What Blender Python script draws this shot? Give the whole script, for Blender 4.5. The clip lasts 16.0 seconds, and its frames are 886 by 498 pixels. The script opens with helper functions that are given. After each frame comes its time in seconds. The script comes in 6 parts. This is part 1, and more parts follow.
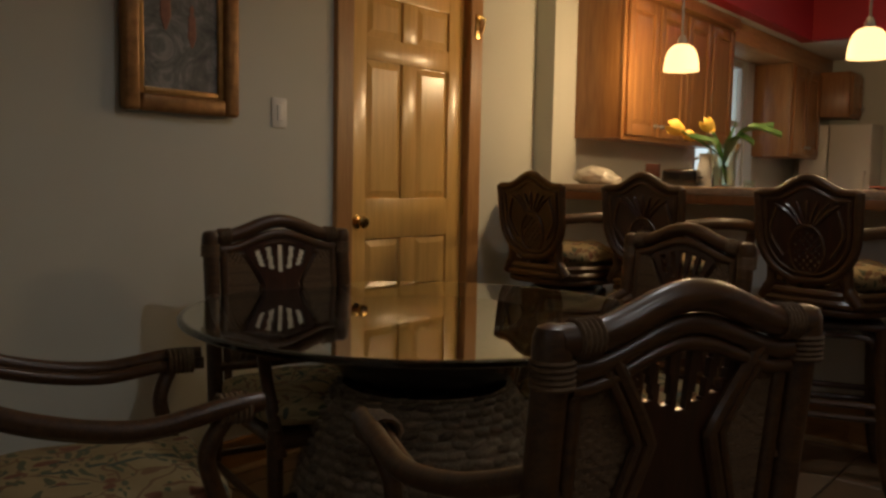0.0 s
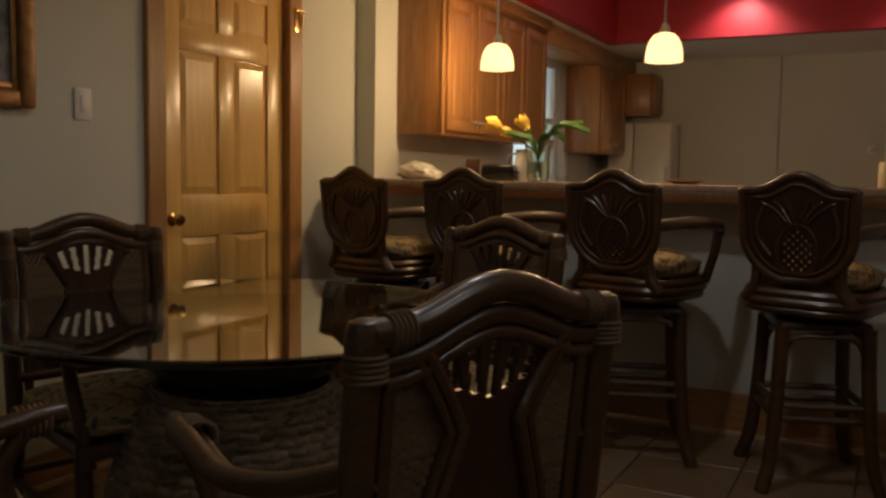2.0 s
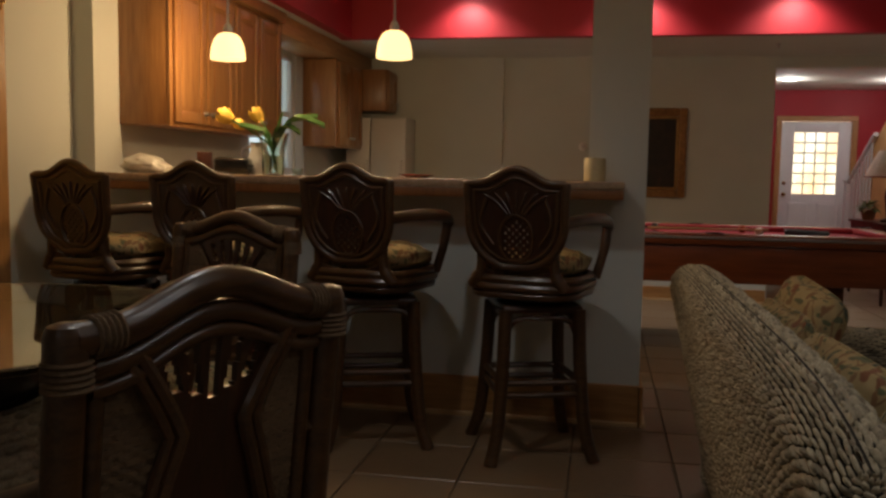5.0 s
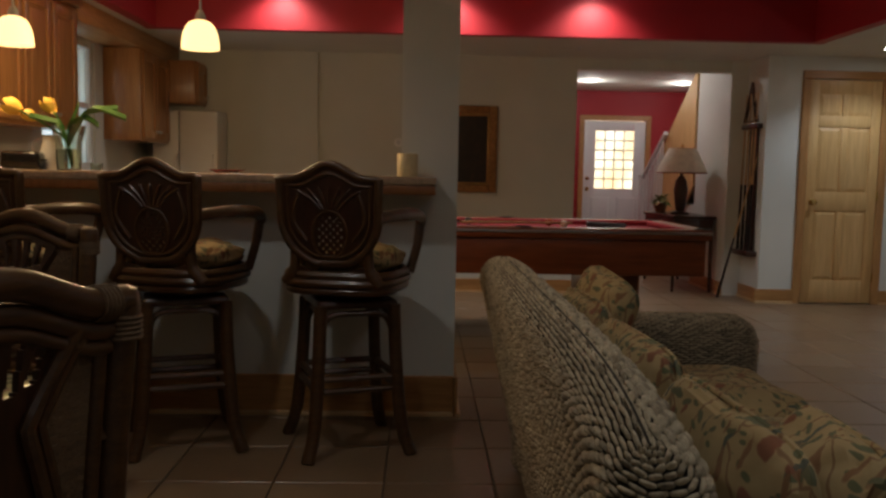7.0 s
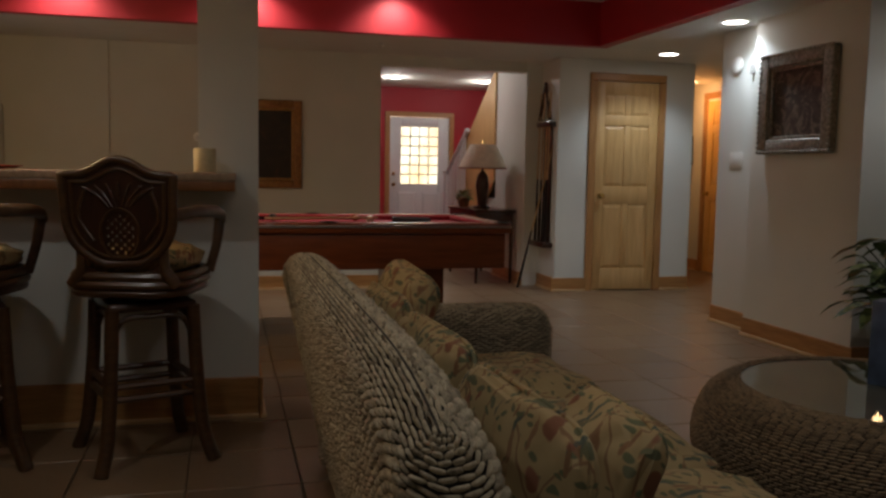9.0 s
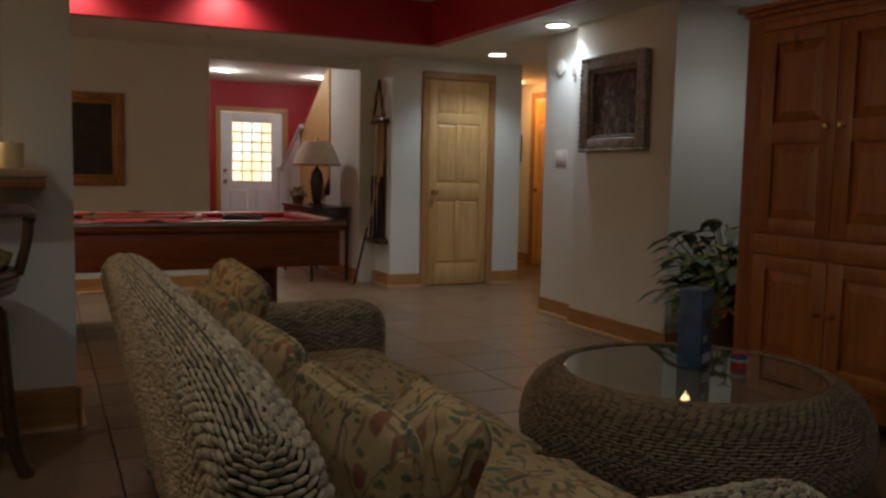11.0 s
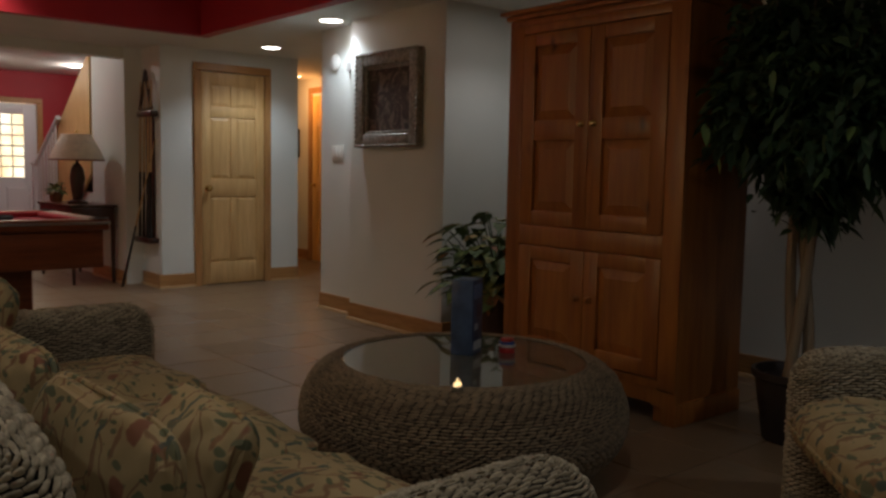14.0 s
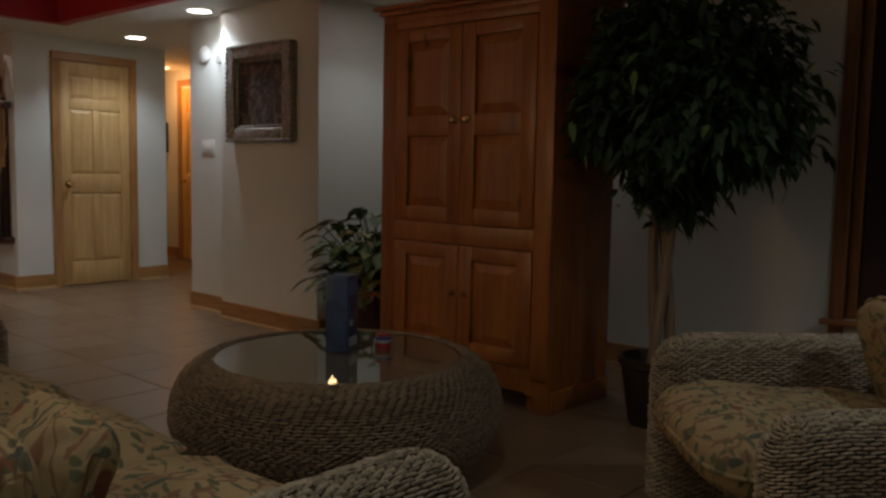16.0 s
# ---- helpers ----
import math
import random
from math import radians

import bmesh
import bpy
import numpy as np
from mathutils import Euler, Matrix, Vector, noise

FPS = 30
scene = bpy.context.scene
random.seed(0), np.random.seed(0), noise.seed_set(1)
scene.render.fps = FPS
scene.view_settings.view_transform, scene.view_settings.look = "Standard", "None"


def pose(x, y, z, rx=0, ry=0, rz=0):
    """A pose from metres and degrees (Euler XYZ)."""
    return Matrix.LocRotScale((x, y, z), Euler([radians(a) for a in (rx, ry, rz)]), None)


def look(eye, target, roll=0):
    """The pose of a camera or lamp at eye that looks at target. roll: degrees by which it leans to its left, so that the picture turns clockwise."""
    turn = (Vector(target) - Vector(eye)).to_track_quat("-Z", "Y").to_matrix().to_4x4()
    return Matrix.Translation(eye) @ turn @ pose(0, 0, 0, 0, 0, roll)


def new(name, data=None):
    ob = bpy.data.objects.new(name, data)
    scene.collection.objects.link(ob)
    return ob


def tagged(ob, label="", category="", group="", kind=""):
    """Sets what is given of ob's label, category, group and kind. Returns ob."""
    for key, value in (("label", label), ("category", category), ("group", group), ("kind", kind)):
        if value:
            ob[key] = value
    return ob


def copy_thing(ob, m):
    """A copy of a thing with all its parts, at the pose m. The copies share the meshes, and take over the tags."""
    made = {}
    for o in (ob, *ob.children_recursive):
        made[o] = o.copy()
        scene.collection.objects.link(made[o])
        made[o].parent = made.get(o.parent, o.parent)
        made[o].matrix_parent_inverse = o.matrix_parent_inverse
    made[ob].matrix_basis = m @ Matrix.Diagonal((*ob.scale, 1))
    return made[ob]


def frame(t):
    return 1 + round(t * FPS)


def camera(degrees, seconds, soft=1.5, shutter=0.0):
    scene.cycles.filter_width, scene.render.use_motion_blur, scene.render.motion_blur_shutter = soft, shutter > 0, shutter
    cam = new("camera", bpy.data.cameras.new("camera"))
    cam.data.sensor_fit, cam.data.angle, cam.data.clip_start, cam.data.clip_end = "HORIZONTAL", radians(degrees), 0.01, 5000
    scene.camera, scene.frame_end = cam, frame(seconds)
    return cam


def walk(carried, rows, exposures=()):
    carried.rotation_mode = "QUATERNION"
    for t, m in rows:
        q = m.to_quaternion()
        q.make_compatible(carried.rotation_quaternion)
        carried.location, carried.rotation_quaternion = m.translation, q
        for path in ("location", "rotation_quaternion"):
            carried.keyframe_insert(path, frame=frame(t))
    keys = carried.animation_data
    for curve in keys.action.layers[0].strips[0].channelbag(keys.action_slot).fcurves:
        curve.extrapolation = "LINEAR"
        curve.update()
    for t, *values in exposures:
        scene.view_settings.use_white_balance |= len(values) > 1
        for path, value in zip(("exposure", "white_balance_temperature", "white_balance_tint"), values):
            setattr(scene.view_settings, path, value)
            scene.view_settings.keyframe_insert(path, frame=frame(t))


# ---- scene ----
# ================= camera: a slow pan on a tripod =================
EYE_HEIGHT, PIVOT = 1.14, 0.12
TURNS = [  # seconds, yaw, pitch, roll
    (0.0, 39.43, -4.82, -1.07),
    (0.5, 36.14, -4.87, -1.12),
    (1.0, 33.30, -4.89, -1.06),
    (1.5, 30.55, -4.91, -0.98),
    (2.0, 27.86, -4.93, -0.95),
    (2.5, 24.86, -4.94, -1.03),
    (3.0, 22.15, -4.99, -1.02),
    (3.5, 19.26, -5.00, -1.02),
    (4.0, 16.32, -5.02, -1.04),
    (6.5, 1.83, -5.10, -1.03),
    (7.0, -1.45, -5.13, -1.08),
    (7.5, -4.70, -5.17, -1.07),
    (8.0, -7.98, -5.17, -1.01),
    (8.5, -11.18, -5.18, -1.09),
    (9.0, -14.28, -5.19, -1.05),
    (9.5, -17.01, -5.19, -0.98),
    (10.0, -19.72, -5.19, -1.02),
    (12.5, -33.13, -5.21, -1.11),
    (13.0, -35.55, -5.22, -1.05),
    (13.5, -37.85, -5.23, -1.04),
    (14.0, -39.87, -5.23, -1.05),
    (14.5, -41.70, -5.27, -1.06),
    (15.0, -43.74, -5.29, -1.08),
    (15.5, -45.71, -5.31, -1.15),
    (16.0, -48.08, -5.38, -1.10),
]
cam = camera(55.2, 16.0, soft=2.7)
walk(cam, [(t, pose(-PIVOT * math.sin(radians(yaw)), PIVOT * math.cos(radians(yaw)), EYE_HEIGHT,
                    90 + pitch, roll, yaw)) for t, yaw, pitch, roll in TURNS])

# ================= light =================
world = bpy.data.worlds.new("world")
scene.world = world
world.use_nodes = True
WORLD_BG = world.node_tree.nodes["Background"]
WORLD_BG.inputs[0].default_value = (0.55, 0.62, 0.75, 1)
WORLD_BG.inputs[1].default_value = 0.02
scene.view_settings.exposure = 0.0


def spot(name, xyz, power, colour, angle=130, blend=0.6, radius=0.05, target=None):
    data = bpy.data.lights.new(name, "SPOT")
    data.energy, data.color, data.spot_size, data.spot_blend, data.shadow_soft_size = power, colour, radians(angle), blend, radius
    ob = new(name, data)
    ob.matrix_basis = look(xyz, target or (xyz[0], xyz[1] + 1e-4, xyz[2] - 1))
    return ob


def bulb(name, xyz, power, colour, radius=0.03):
    data = bpy.data.lights.new(name, "POINT")
    data.energy, data.color, data.shadow_soft_size = power, colour, radius
    ob = new(name, data)
    ob.location = xyz
    return ob


WARM, COOL, ORANGE = (1.0, 0.68, 0.35), (0.8, 0.9, 1.0), (1.0, 0.43, 0.14)
Z_LOW, Z_TRAY, Z_HALL = 2.25, 2.62, 2.47      # lower ceiling, ceiling of the tray, ceiling of the hall
PENDANTS = [(-1.92, 4.22, 1.70), (-1.05, 4.22, 1.70)]
RECESSED = [(3.93, 7.2), (3.55, 5.58)]        # recessed lights over the passage
TRAY_WALL = 7.02
RED_WASH = [(-1.12, 6.8), (0.22, 6.8), (1.36, 6.8)]
# added near row in the tray, unseen, to brighten seating and door
TRAY_FILL = [(-1.0, 2.2), (0.22, 1.25), (1.36, 1.25)]
# added fill lights on the camera side, out of view
SOUTH_FILL = [(-0.7, -1.7), (0.9, -1.5), (3.2, -0.3)]
CORNER_LIGHT = [(3.95, 3.75)]                # over the potted plant
HALL_LIGHTS = [(2.35, 12.1), (3.7, 12.2), (2.1, 9.5)]
PASSAGE_LIGHT = (5.3, 9.15)
for x, y, z in PENDANTS:
    bulb("pendant_glow", (x, y, z + 0.05), 15, WARM, 0.04)
for x, y in RECESSED:
    spot("recessed_glow", (x, y, Z_LOW - 0.02), 27, COOL, 132)
for x, y in RED_WASH:
    spot("wash_glow", (x, y, Z_TRAY - 0.02), 37, (0.97, 0.88, 0.8), 125, 0.8, 0.04, (x, TRAY_WALL, 1.6))
for (x, y), power in zip(HALL_LIGHTS, (9, 9, 13)):
    bulb("hall_glow", (x, y, Z_HALL - 0.1), power, (0.98, 0.95, 0.9), 0.04)
bulb("passage_glow", (*PASSAGE_LIGHT, 2.0), 6.5, ORANGE, 0.06)
# fill from the unseen near tray row
for (x, y), power in zip(TRAY_FILL, (18, 6, 13)):
    spot("wash_glow", (x, y, Z_TRAY - 0.02), power, (0.96, 0.95, 0.9), 145, 0.7)
for x, y in CORNER_LIGHT:
    spot("recessed_glow", (x, y, Z_LOW - 0.02), 7, (0.95, 0.97, 1.0), 130)
# unseen fill from the south, brightening the walls and near furniture
for (x, y), power in zip(SOUTH_FILL, (33, 16, 29)):
    spot("recessed_glow", (x, y, Z_LOW - 0.02), power, COOL, 138, 0.8)

# ================= materials =================
def material(name):
    m = bpy.data.materials.new(name)
    m.use_nodes = True
    return m, m.node_tree.nodes, m.node_tree.links, m.node_tree.nodes["Principled BSDF"]


def coords(n, l, scale=(1, 1, 1), kind="Object"):
    tc, mp = n.new("ShaderNodeTexCoord"), n.new("ShaderNodeMapping")
    mp.inputs["Scale"].default_value = scale
    l.new(tc.outputs[kind], mp.inputs["Vector"])
    return mp.outputs[0]


def noise_tex(n, l, vec, scale, detail=4, rough=0.6, distort=0.0):
    t = n.new("ShaderNodeTexNoise")
    t.inputs["Scale"].default_value, t.inputs["Detail"].default_value = scale, detail
    t.inputs["Roughness"].default_value, t.inputs["Distortion"].default_value = rough, distort
    l.new(vec, t.inputs["Vector"])
    return t.outputs["Fac"]


def ramp(n, l, fac, stops):
    r = n.new("ShaderNodeValToRGB")
    e = r.color_ramp.elements
    while len(e) < len(stops):
        e.new(0.5)
    for el, (p, c) in zip(e, stops):
        el.position, el.color = p, (*c, 1)
    l.new(fac, r.inputs["Fac"])
    return r.outputs["Color"]


def mix(n, l, fac, a, b, blend="MIX"):
    m = n.new("ShaderNodeMix")
    m.data_type, m.blend_type = "RGBA", blend
    for sock, v in ((m.inputs[0], fac), (m.inputs[6], a), (m.inputs[7], b)):
        if isinstance(v, (int, float)):
            sock.default_value = v
        elif isinstance(v, tuple):
            sock.default_value = (*v, 1)
        else:
            l.new(v, sock)
    return m.outputs[2]


def bump(n, l, p, height, strength, distance=0.01):
    b = n.new("ShaderNodeBump")
    b.inputs["Strength"].default_value, b.inputs["Distance"].default_value = strength, distance
    l.new(height, b.inputs["Height"])
    l.new(b.outputs[0], p.inputs["Normal"])


def scaled(c, k):
    return tuple(min(1, v * k) for v in c)


def paint(name, c, rough=0.6, wear=0.06, grain=0.06):
    """Wall or trim paint: slow unevenness, roller texture."""
    m, n, l, p = material(name)
    v = coords(n, l)
    slow = noise_tex(n, l, v, 0.9, 3)
    fine = noise_tex(n, l, v, 60, 3)
    col = ramp(n, l, slow, [(0.3, scaled(c, 1 - wear)), (0.7, scaled(c, 1 + wear))])
    l.new(col, p.inputs["Base Color"])
    p.inputs["Roughness"].default_value = rough
    bump(n, l, p, fine, grain, 0.004)
    return m


def wood(name, light, dark, axis="Z", rough=0.35, scale=1.0, knots=0.0, coat=0.0):
    """Grain running along one axis."""
    m, n, l, p = material(name)
    s = {"X": (1.2, 14, 14), "Y": (14, 1.2, 14), "Z": (14, 14, 1.2)}[axis]
    v = coords(n, l, tuple(a * scale for a in s))
    info = n.new("ShaderNodeObjectInfo")
    off = n.new("ShaderNodeVectorMath")
    off.operation = "MULTIPLY_ADD"
    l.new(info.outputs["Random"], off.inputs[0])
    off.inputs[1].default_value = (17, 23, 31)
    l.new(v, off.inputs[2])
    v = off.outputs[0]
    g1 = noise_tex(n, l, v, 1.0, 6, 0.65, 1.2)
    g2 = noise_tex(n, l, v, 5.0, 3, 0.5)
    col = ramp(n, l, g1, [(0.3, dark), (0.5, tuple((a + b) / 2 for a, b in zip(light, dark))), (0.68, light)])
    col = mix(n, l, 0.35, col, ramp(n, l, g2, [(0.35, scaled(dark, 0.8)), (0.65, light)]))
    if knots:
        kv = coords(n, l, tuple({"X": (1, 3, 3), "Y": (3, 1, 3), "Z": (3, 0.35, 1.3)}[axis]))
        vo = n.new("ShaderNodeTexVoronoi")
        vo.inputs["Scale"].default_value = 2.2
        l.new(kv, vo.inputs["Vector"])
        col = mix(n, l, ramp(n, l, vo.outputs["Distance"], [(0.05, (knots,) * 3), (0.1, (knots * 0.5,) * 3), (0.17, (0, 0, 0))]), col, scaled(dark, 0.35))
    l.new(col, p.inputs["Base Color"])
    p.inputs["Roughness"].default_value = rough
    p.inputs["Coat Weight"].default_value = coat
    p.inputs["Coat Roughness"].default_value = 0.2
    bump(n, l, p, g1, 0.15, 0.003)
    return m


def plain(name, c, rough=0.5, metal=0.0, var=0.12, scale=8.0, coat=0.0, bumpy=0.0):
    m, n, l, p = material(name)
    f = noise_tex(n, l, coords(n, l), scale, 4)
    l.new(ramp(n, l, f, [(0.3, scaled(c, 1 - var)), (0.7, scaled(c, 1 + var))]), p.inputs["Base Color"])
    p.inputs["Roughness"].default_value, p.inputs["Metallic"].default_value = rough, metal
    p.inputs["Coat Weight"].default_value = coat
    if bumpy:
        bump(n, l, p, f, bumpy, 0.004)
    return m


def glow(name, c, strength):
    m, n, l, p = material(name)
    p.inputs["Base Color"].default_value = (*c, 1)
    p.inputs["Emission Color"].default_value = (*c, 1)
    p.inputs["Emission Strength"].default_value = strength
    return m


def glass(name, tint=(0.9, 1, 0.96), rough=0.0, ior=1.5, shine=0.5):
    m, n, l, p = material(name)
    p.inputs["Base Color"].default_value = (*tint, 1)
    p.inputs["Transmission Weight"].default_value = 1
    p.inputs["Roughness"].default_value = rough
    p.inputs["IOR"].default_value = ior
    p.inputs["Specular IOR Level"].default_value = shine
    return m


def woven(name, light, dark, scale=1.0):
    """Braided rope fibres: fine twisted strands, tone changing from strand to strand."""
    m, n, l, p = material(name)
    v = coords(n, l)
    geo = n.new("ShaderNodeNewGeometry")
    tone = ramp(n, l, geo.outputs["Random Per Island"], [(0.0, dark), (0.35, tuple(0.6 * a + 0.4 * b for a, b in zip(light, dark))), (1.0, light)])
    fine = noise_tex(n, l, v, 120 * scale, 4, 0.7)
    col = mix(n, l, 0.5, tone, ramp(n, l, fine, [(0.3, scaled(dark, 0.6)), (0.7, light)]))
    l.new(col, p.inputs["Base Color"])
    p.inputs["Roughness"].default_value = 0.75
    bump(n, l, p, fine, 0.5, 0.004)
    return m


def floral(name):
    """Tan cotton print with brown branches, green leaves and ochre blooms."""
    m, n, l, p = material(name)
    v = coords(n, l)
    base = ramp(n, l, noise_tex(n, l, v, 4, 4), [(0.3, (0.27, 0.19, 0.085)), (0.7, (0.4, 0.3, 0.15))])
    # branches: thin lines between large cells
    warp = n.new("ShaderNodeVectorMath")
    warp.operation = "MULTIPLY_ADD"
    nz = n.new("ShaderNodeTexNoise")
    nz.inputs["Scale"].default_value = 6
    l.new(v, nz.inputs["Vector"])
    l.new(nz.outputs["Color"], warp.inputs[0])
    warp.inputs[1].default_value = (0.12, 0.12, 0.12)
    l.new(v, warp.inputs[2])
    wv = warp.outputs[0]
    vb = n.new("ShaderNodeTexVoronoi")
    vb.feature = "DISTANCE_TO_EDGE"
    vb.inputs["Scale"].default_value = 6.0
    l.new(wv, vb.inputs["Vector"])
    col = mix(n, l, ramp(n, l, vb.outputs["Distance"], [(0.01, (0.75,) * 3), (0.022, (0, 0, 0))]), base, (0.15, 0.065, 0.028))

    def blotch(col, scale, stretch, rot, size, colour, seed, amount):
        mp = n.new("ShaderNodeMapping")
        mp.inputs["Scale"].default_value = stretch
        mp.inputs["Rotation"].default_value = rot
        mp.inputs["Location"].default_value = (seed, seed * 2, seed * 3)
        l.new(wv, mp.inputs["Vector"])
        vo = n.new("ShaderNodeTexVoronoi")
        vo.inputs["Scale"].default_value = scale
        l.new(mp.outputs[0], vo.inputs["Vector"])
        sep = n.new("ShaderNodeSeparateColor")
        l.new(vo.outputs["Color"], sep.inputs[0])
        pick = ramp(n, l, sep.outputs[0], [(amount - 0.01, (1, 1, 1)), (amount + 0.01, (0, 0, 0))])
        near = ramp(n, l, vo.outputs["Distance"], [(size, (1, 1, 1)), (size + 0.05, (0, 0, 0))])
        return mix(n, l, mix(n, l, 1.0, pick, near, "MULTIPLY"), col, colour)
    col = blotch(col, 14, (1, 3.0, 1.9), (0.4, 0.7, 0.5), 0.34, (0.115, 0.115, 0.06), 3.1, 0.42)
    col = blotch(col, 9.5, (3.4, 1, 2.0), (0.9, 0.1, 1.1), 0.33, (0.07, 0.085, 0.062), 7.7, 0.32)
    col = blotch(col, 16, (1.6, 3.4, 1), (0.2, 1.1, 0.3), 0.33, (0.11, 0.115, 0.055), 1.7, 0.4)
    col = blotch(col, 11, (3.0, 1.2, 1), (0.6, 0.3, 0.9), 0.32, (0.21, 0.11, 0.05), 5.3, 0.36)
    col = blotch(col, 18, (1, 1, 1), (0, 0, 0), 0.3, (0.2, 0.08, 0.04), 9.9, 0.22)
    l.new(col, p.inputs["Base Color"])
    p.inputs["Roughness"].default_value = 0.85
    bump(n, l, p, noise_tex(n, l, v, 300, 2), 0.15, 0.002)
    return m


WALL = paint("wall_paint", (0.6, 0.6, 0.53), 0.7)
WALL_WHITE = paint("white_wall_paint", (0.68, 0.7, 0.66), 0.65)
CEILING = paint("ceiling_paint", (0.66, 0.66, 0.6), 0.8)
RED = paint("red_paint", (0.36, 0.011, 0.02), 0.55)
OAK_TRIM_X = wood("oak_trim_x", (0.5, 0.27, 0.1), (0.32, 0.15, 0.05), "X", 0.4)
OAK_TRIM_Y = wood("oak_trim_y", (0.5, 0.27, 0.1), (0.32, 0.15, 0.05), "Y", 0.4)
OAK_TRIM_Z = wood("oak_trim_z", (0.5, 0.27, 0.1), (0.32, 0.15, 0.05), "Z", 0.4)
OAK_CABINET = wood("oak_cabinet", (0.42, 0.2, 0.065), (0.25, 0.1, 0.03), "Z", 0.35, coat=0.2)
PINE_DOOR = wood("pine_door", (0.82, 0.53, 0.18), (0.74, 0.44, 0.13), "Z", 0.3, 0.8, coat=0.3)
PINE_PALE = wood("pine_pale", (0.68, 0.45, 0.2), (0.55, 0.33, 0.12), "Z", 0.45, 0.7)
PINE_RUST = wood("pine_rust", (0.4, 0.15, 0.027), (0.225, 0.067, 0.011), "Z", 0.42, 0.45, knots=0.95, coat=0.08)
CUE_WOOD = wood("table_wood", (0.26, 0.078, 0.026), (0.14, 0.036, 0.013), "X", 0.3, 0.8, coat=0.3)
DARK_WOOD = wood("dark_rattan", (0.06, 0.02, 0.009), (0.022, 0.009, 0.005), "Z", 0.28, 2.0, coat=0.5)
DARK_RATTAN = wood("rattan_pole", (0.098, 0.044, 0.014), (0.035, 0.014, 0.005), "X", 0.36, 2.4, coat=0.25)
CANE = woven("cane", (0.19, 0.115, 0.055), (0.06, 0.032, 0.016), 1.4)
BASE_WEAVE = woven("base_weave", (0.34, 0.25, 0.16), (0.09, 0.06, 0.036), 1.0)
ROPE = woven("sea_grass", (0.56, 0.47, 0.32), (0.1, 0.074, 0.045))
# near-black core behind the strands: the shade in the gaps, put into colour
WEAVE_SHADE = plain("weave_shadow", (0.02, 0.015, 0.01), 0.9, 0, 0.2)
ROPE_DARK = woven("sea_grass_brown", (0.34, 0.25, 0.15), (0.08, 0.055, 0.03))
FLORAL = floral("floral_print")
SEAT_CLOTH = floral("seat_print")
BRASS = plain("brass", (0.62, 0.42, 0.16), 0.22, 1, 0.08)
STEEL = plain("steel", (0.55, 0.55, 0.55), 0.3, 1, 0.06)
BLACK = plain("black_lacquer", (0.012, 0.011, 0.011), 0.25, 0, 0.3, 10, 0.4)
BLACK_MATT = plain("black_plastic", (0.02, 0.018, 0.017), 0.5)
WHITE_PLASTIC = plain("white_plastic", (0.75, 0.74, 0.7), 0.4, 0, 0.03)
WHITE_ENAMEL = plain("white_enamel", (0.72, 0.7, 0.64), 0.3, 0, 0.03, 3, 0.2)
WHITE_DOOR = plain("white_door_paint", (0.72, 0.74, 0.76), 0.4, 0, 0.03, 3)
LAMINATE = plain("bar_laminate", (0.42, 0.3, 0.2), 0.18, 0, 0.2, 60, 0.4)
GLASS = glass("glass")
TABLE_GLASS = glass("table_glass", (0.88, 0.97, 0.94), 0.0, 1.75, 1.0)
SHADE_GLOW = glow("pendant_glass", (1.0, 0.66, 0.28), 2.0)
CAN_GLOW = glow("recessed_lens", (1.0, 0.95, 0.92), 9.0)
CAN_GLOW_WARM = glow("warm_lens", (1.0, 0.7, 0.4), 9.0)

# ================= builders =================
def box_bm(bm, lo, hi, bev=0.0, seg=2):
    """Adds a bevelled block between two corners."""
    made = bmesh.ops.create_cube(bm, size=1)["verts"]
    c = [(a + b) / 2 for a, b in zip(lo, hi)]
    s = [abs(b - a) for a, b in zip(lo, hi)]
    for v in made:
        v.co = Vector((c[i] + v.co[i] * s[i] for i in range(3)))
    if bev:
        edges = list({e for v in made for e in v.link_edges})
        bmesh.ops.bevel(bm, geom=edges, offset=min(bev, min(s) * 0.45), segments=seg, affect="EDGES", profile=0.5)
    return bm


def block(lo, hi, bev=0.0, seg=2):
    return box_bm(bmesh.new(), lo, hi, bev, seg)


def lathe(profile, n=40, centre=(0, 0, 0), bm=None):
    """Turns (radius, height) pairs round the vertical."""
    bm = bm or bmesh.new()
    rings = []
    for r, z in profile:
        rings.append([bm.verts.new((centre[0] + max(r, 1e-4) * math.cos(2 * math.pi * k / n), centre[1] + max(r, 1e-4) * math.sin(2 * math.pi * k / n), centre[2] + z)) for k in range(n)])
    for a, b in zip(rings, rings[1:]):
        for k in range(n):
            bm.faces.new((a[k], a[(k + 1) % n], b[(k + 1) % n], b[k]))
    if profile[0][0] > 1e-3:
        bm.faces.new(rings[0][::-1])
    if profile[-1][0] > 1e-3:
        bm.faces.new(rings[-1])
    return bm


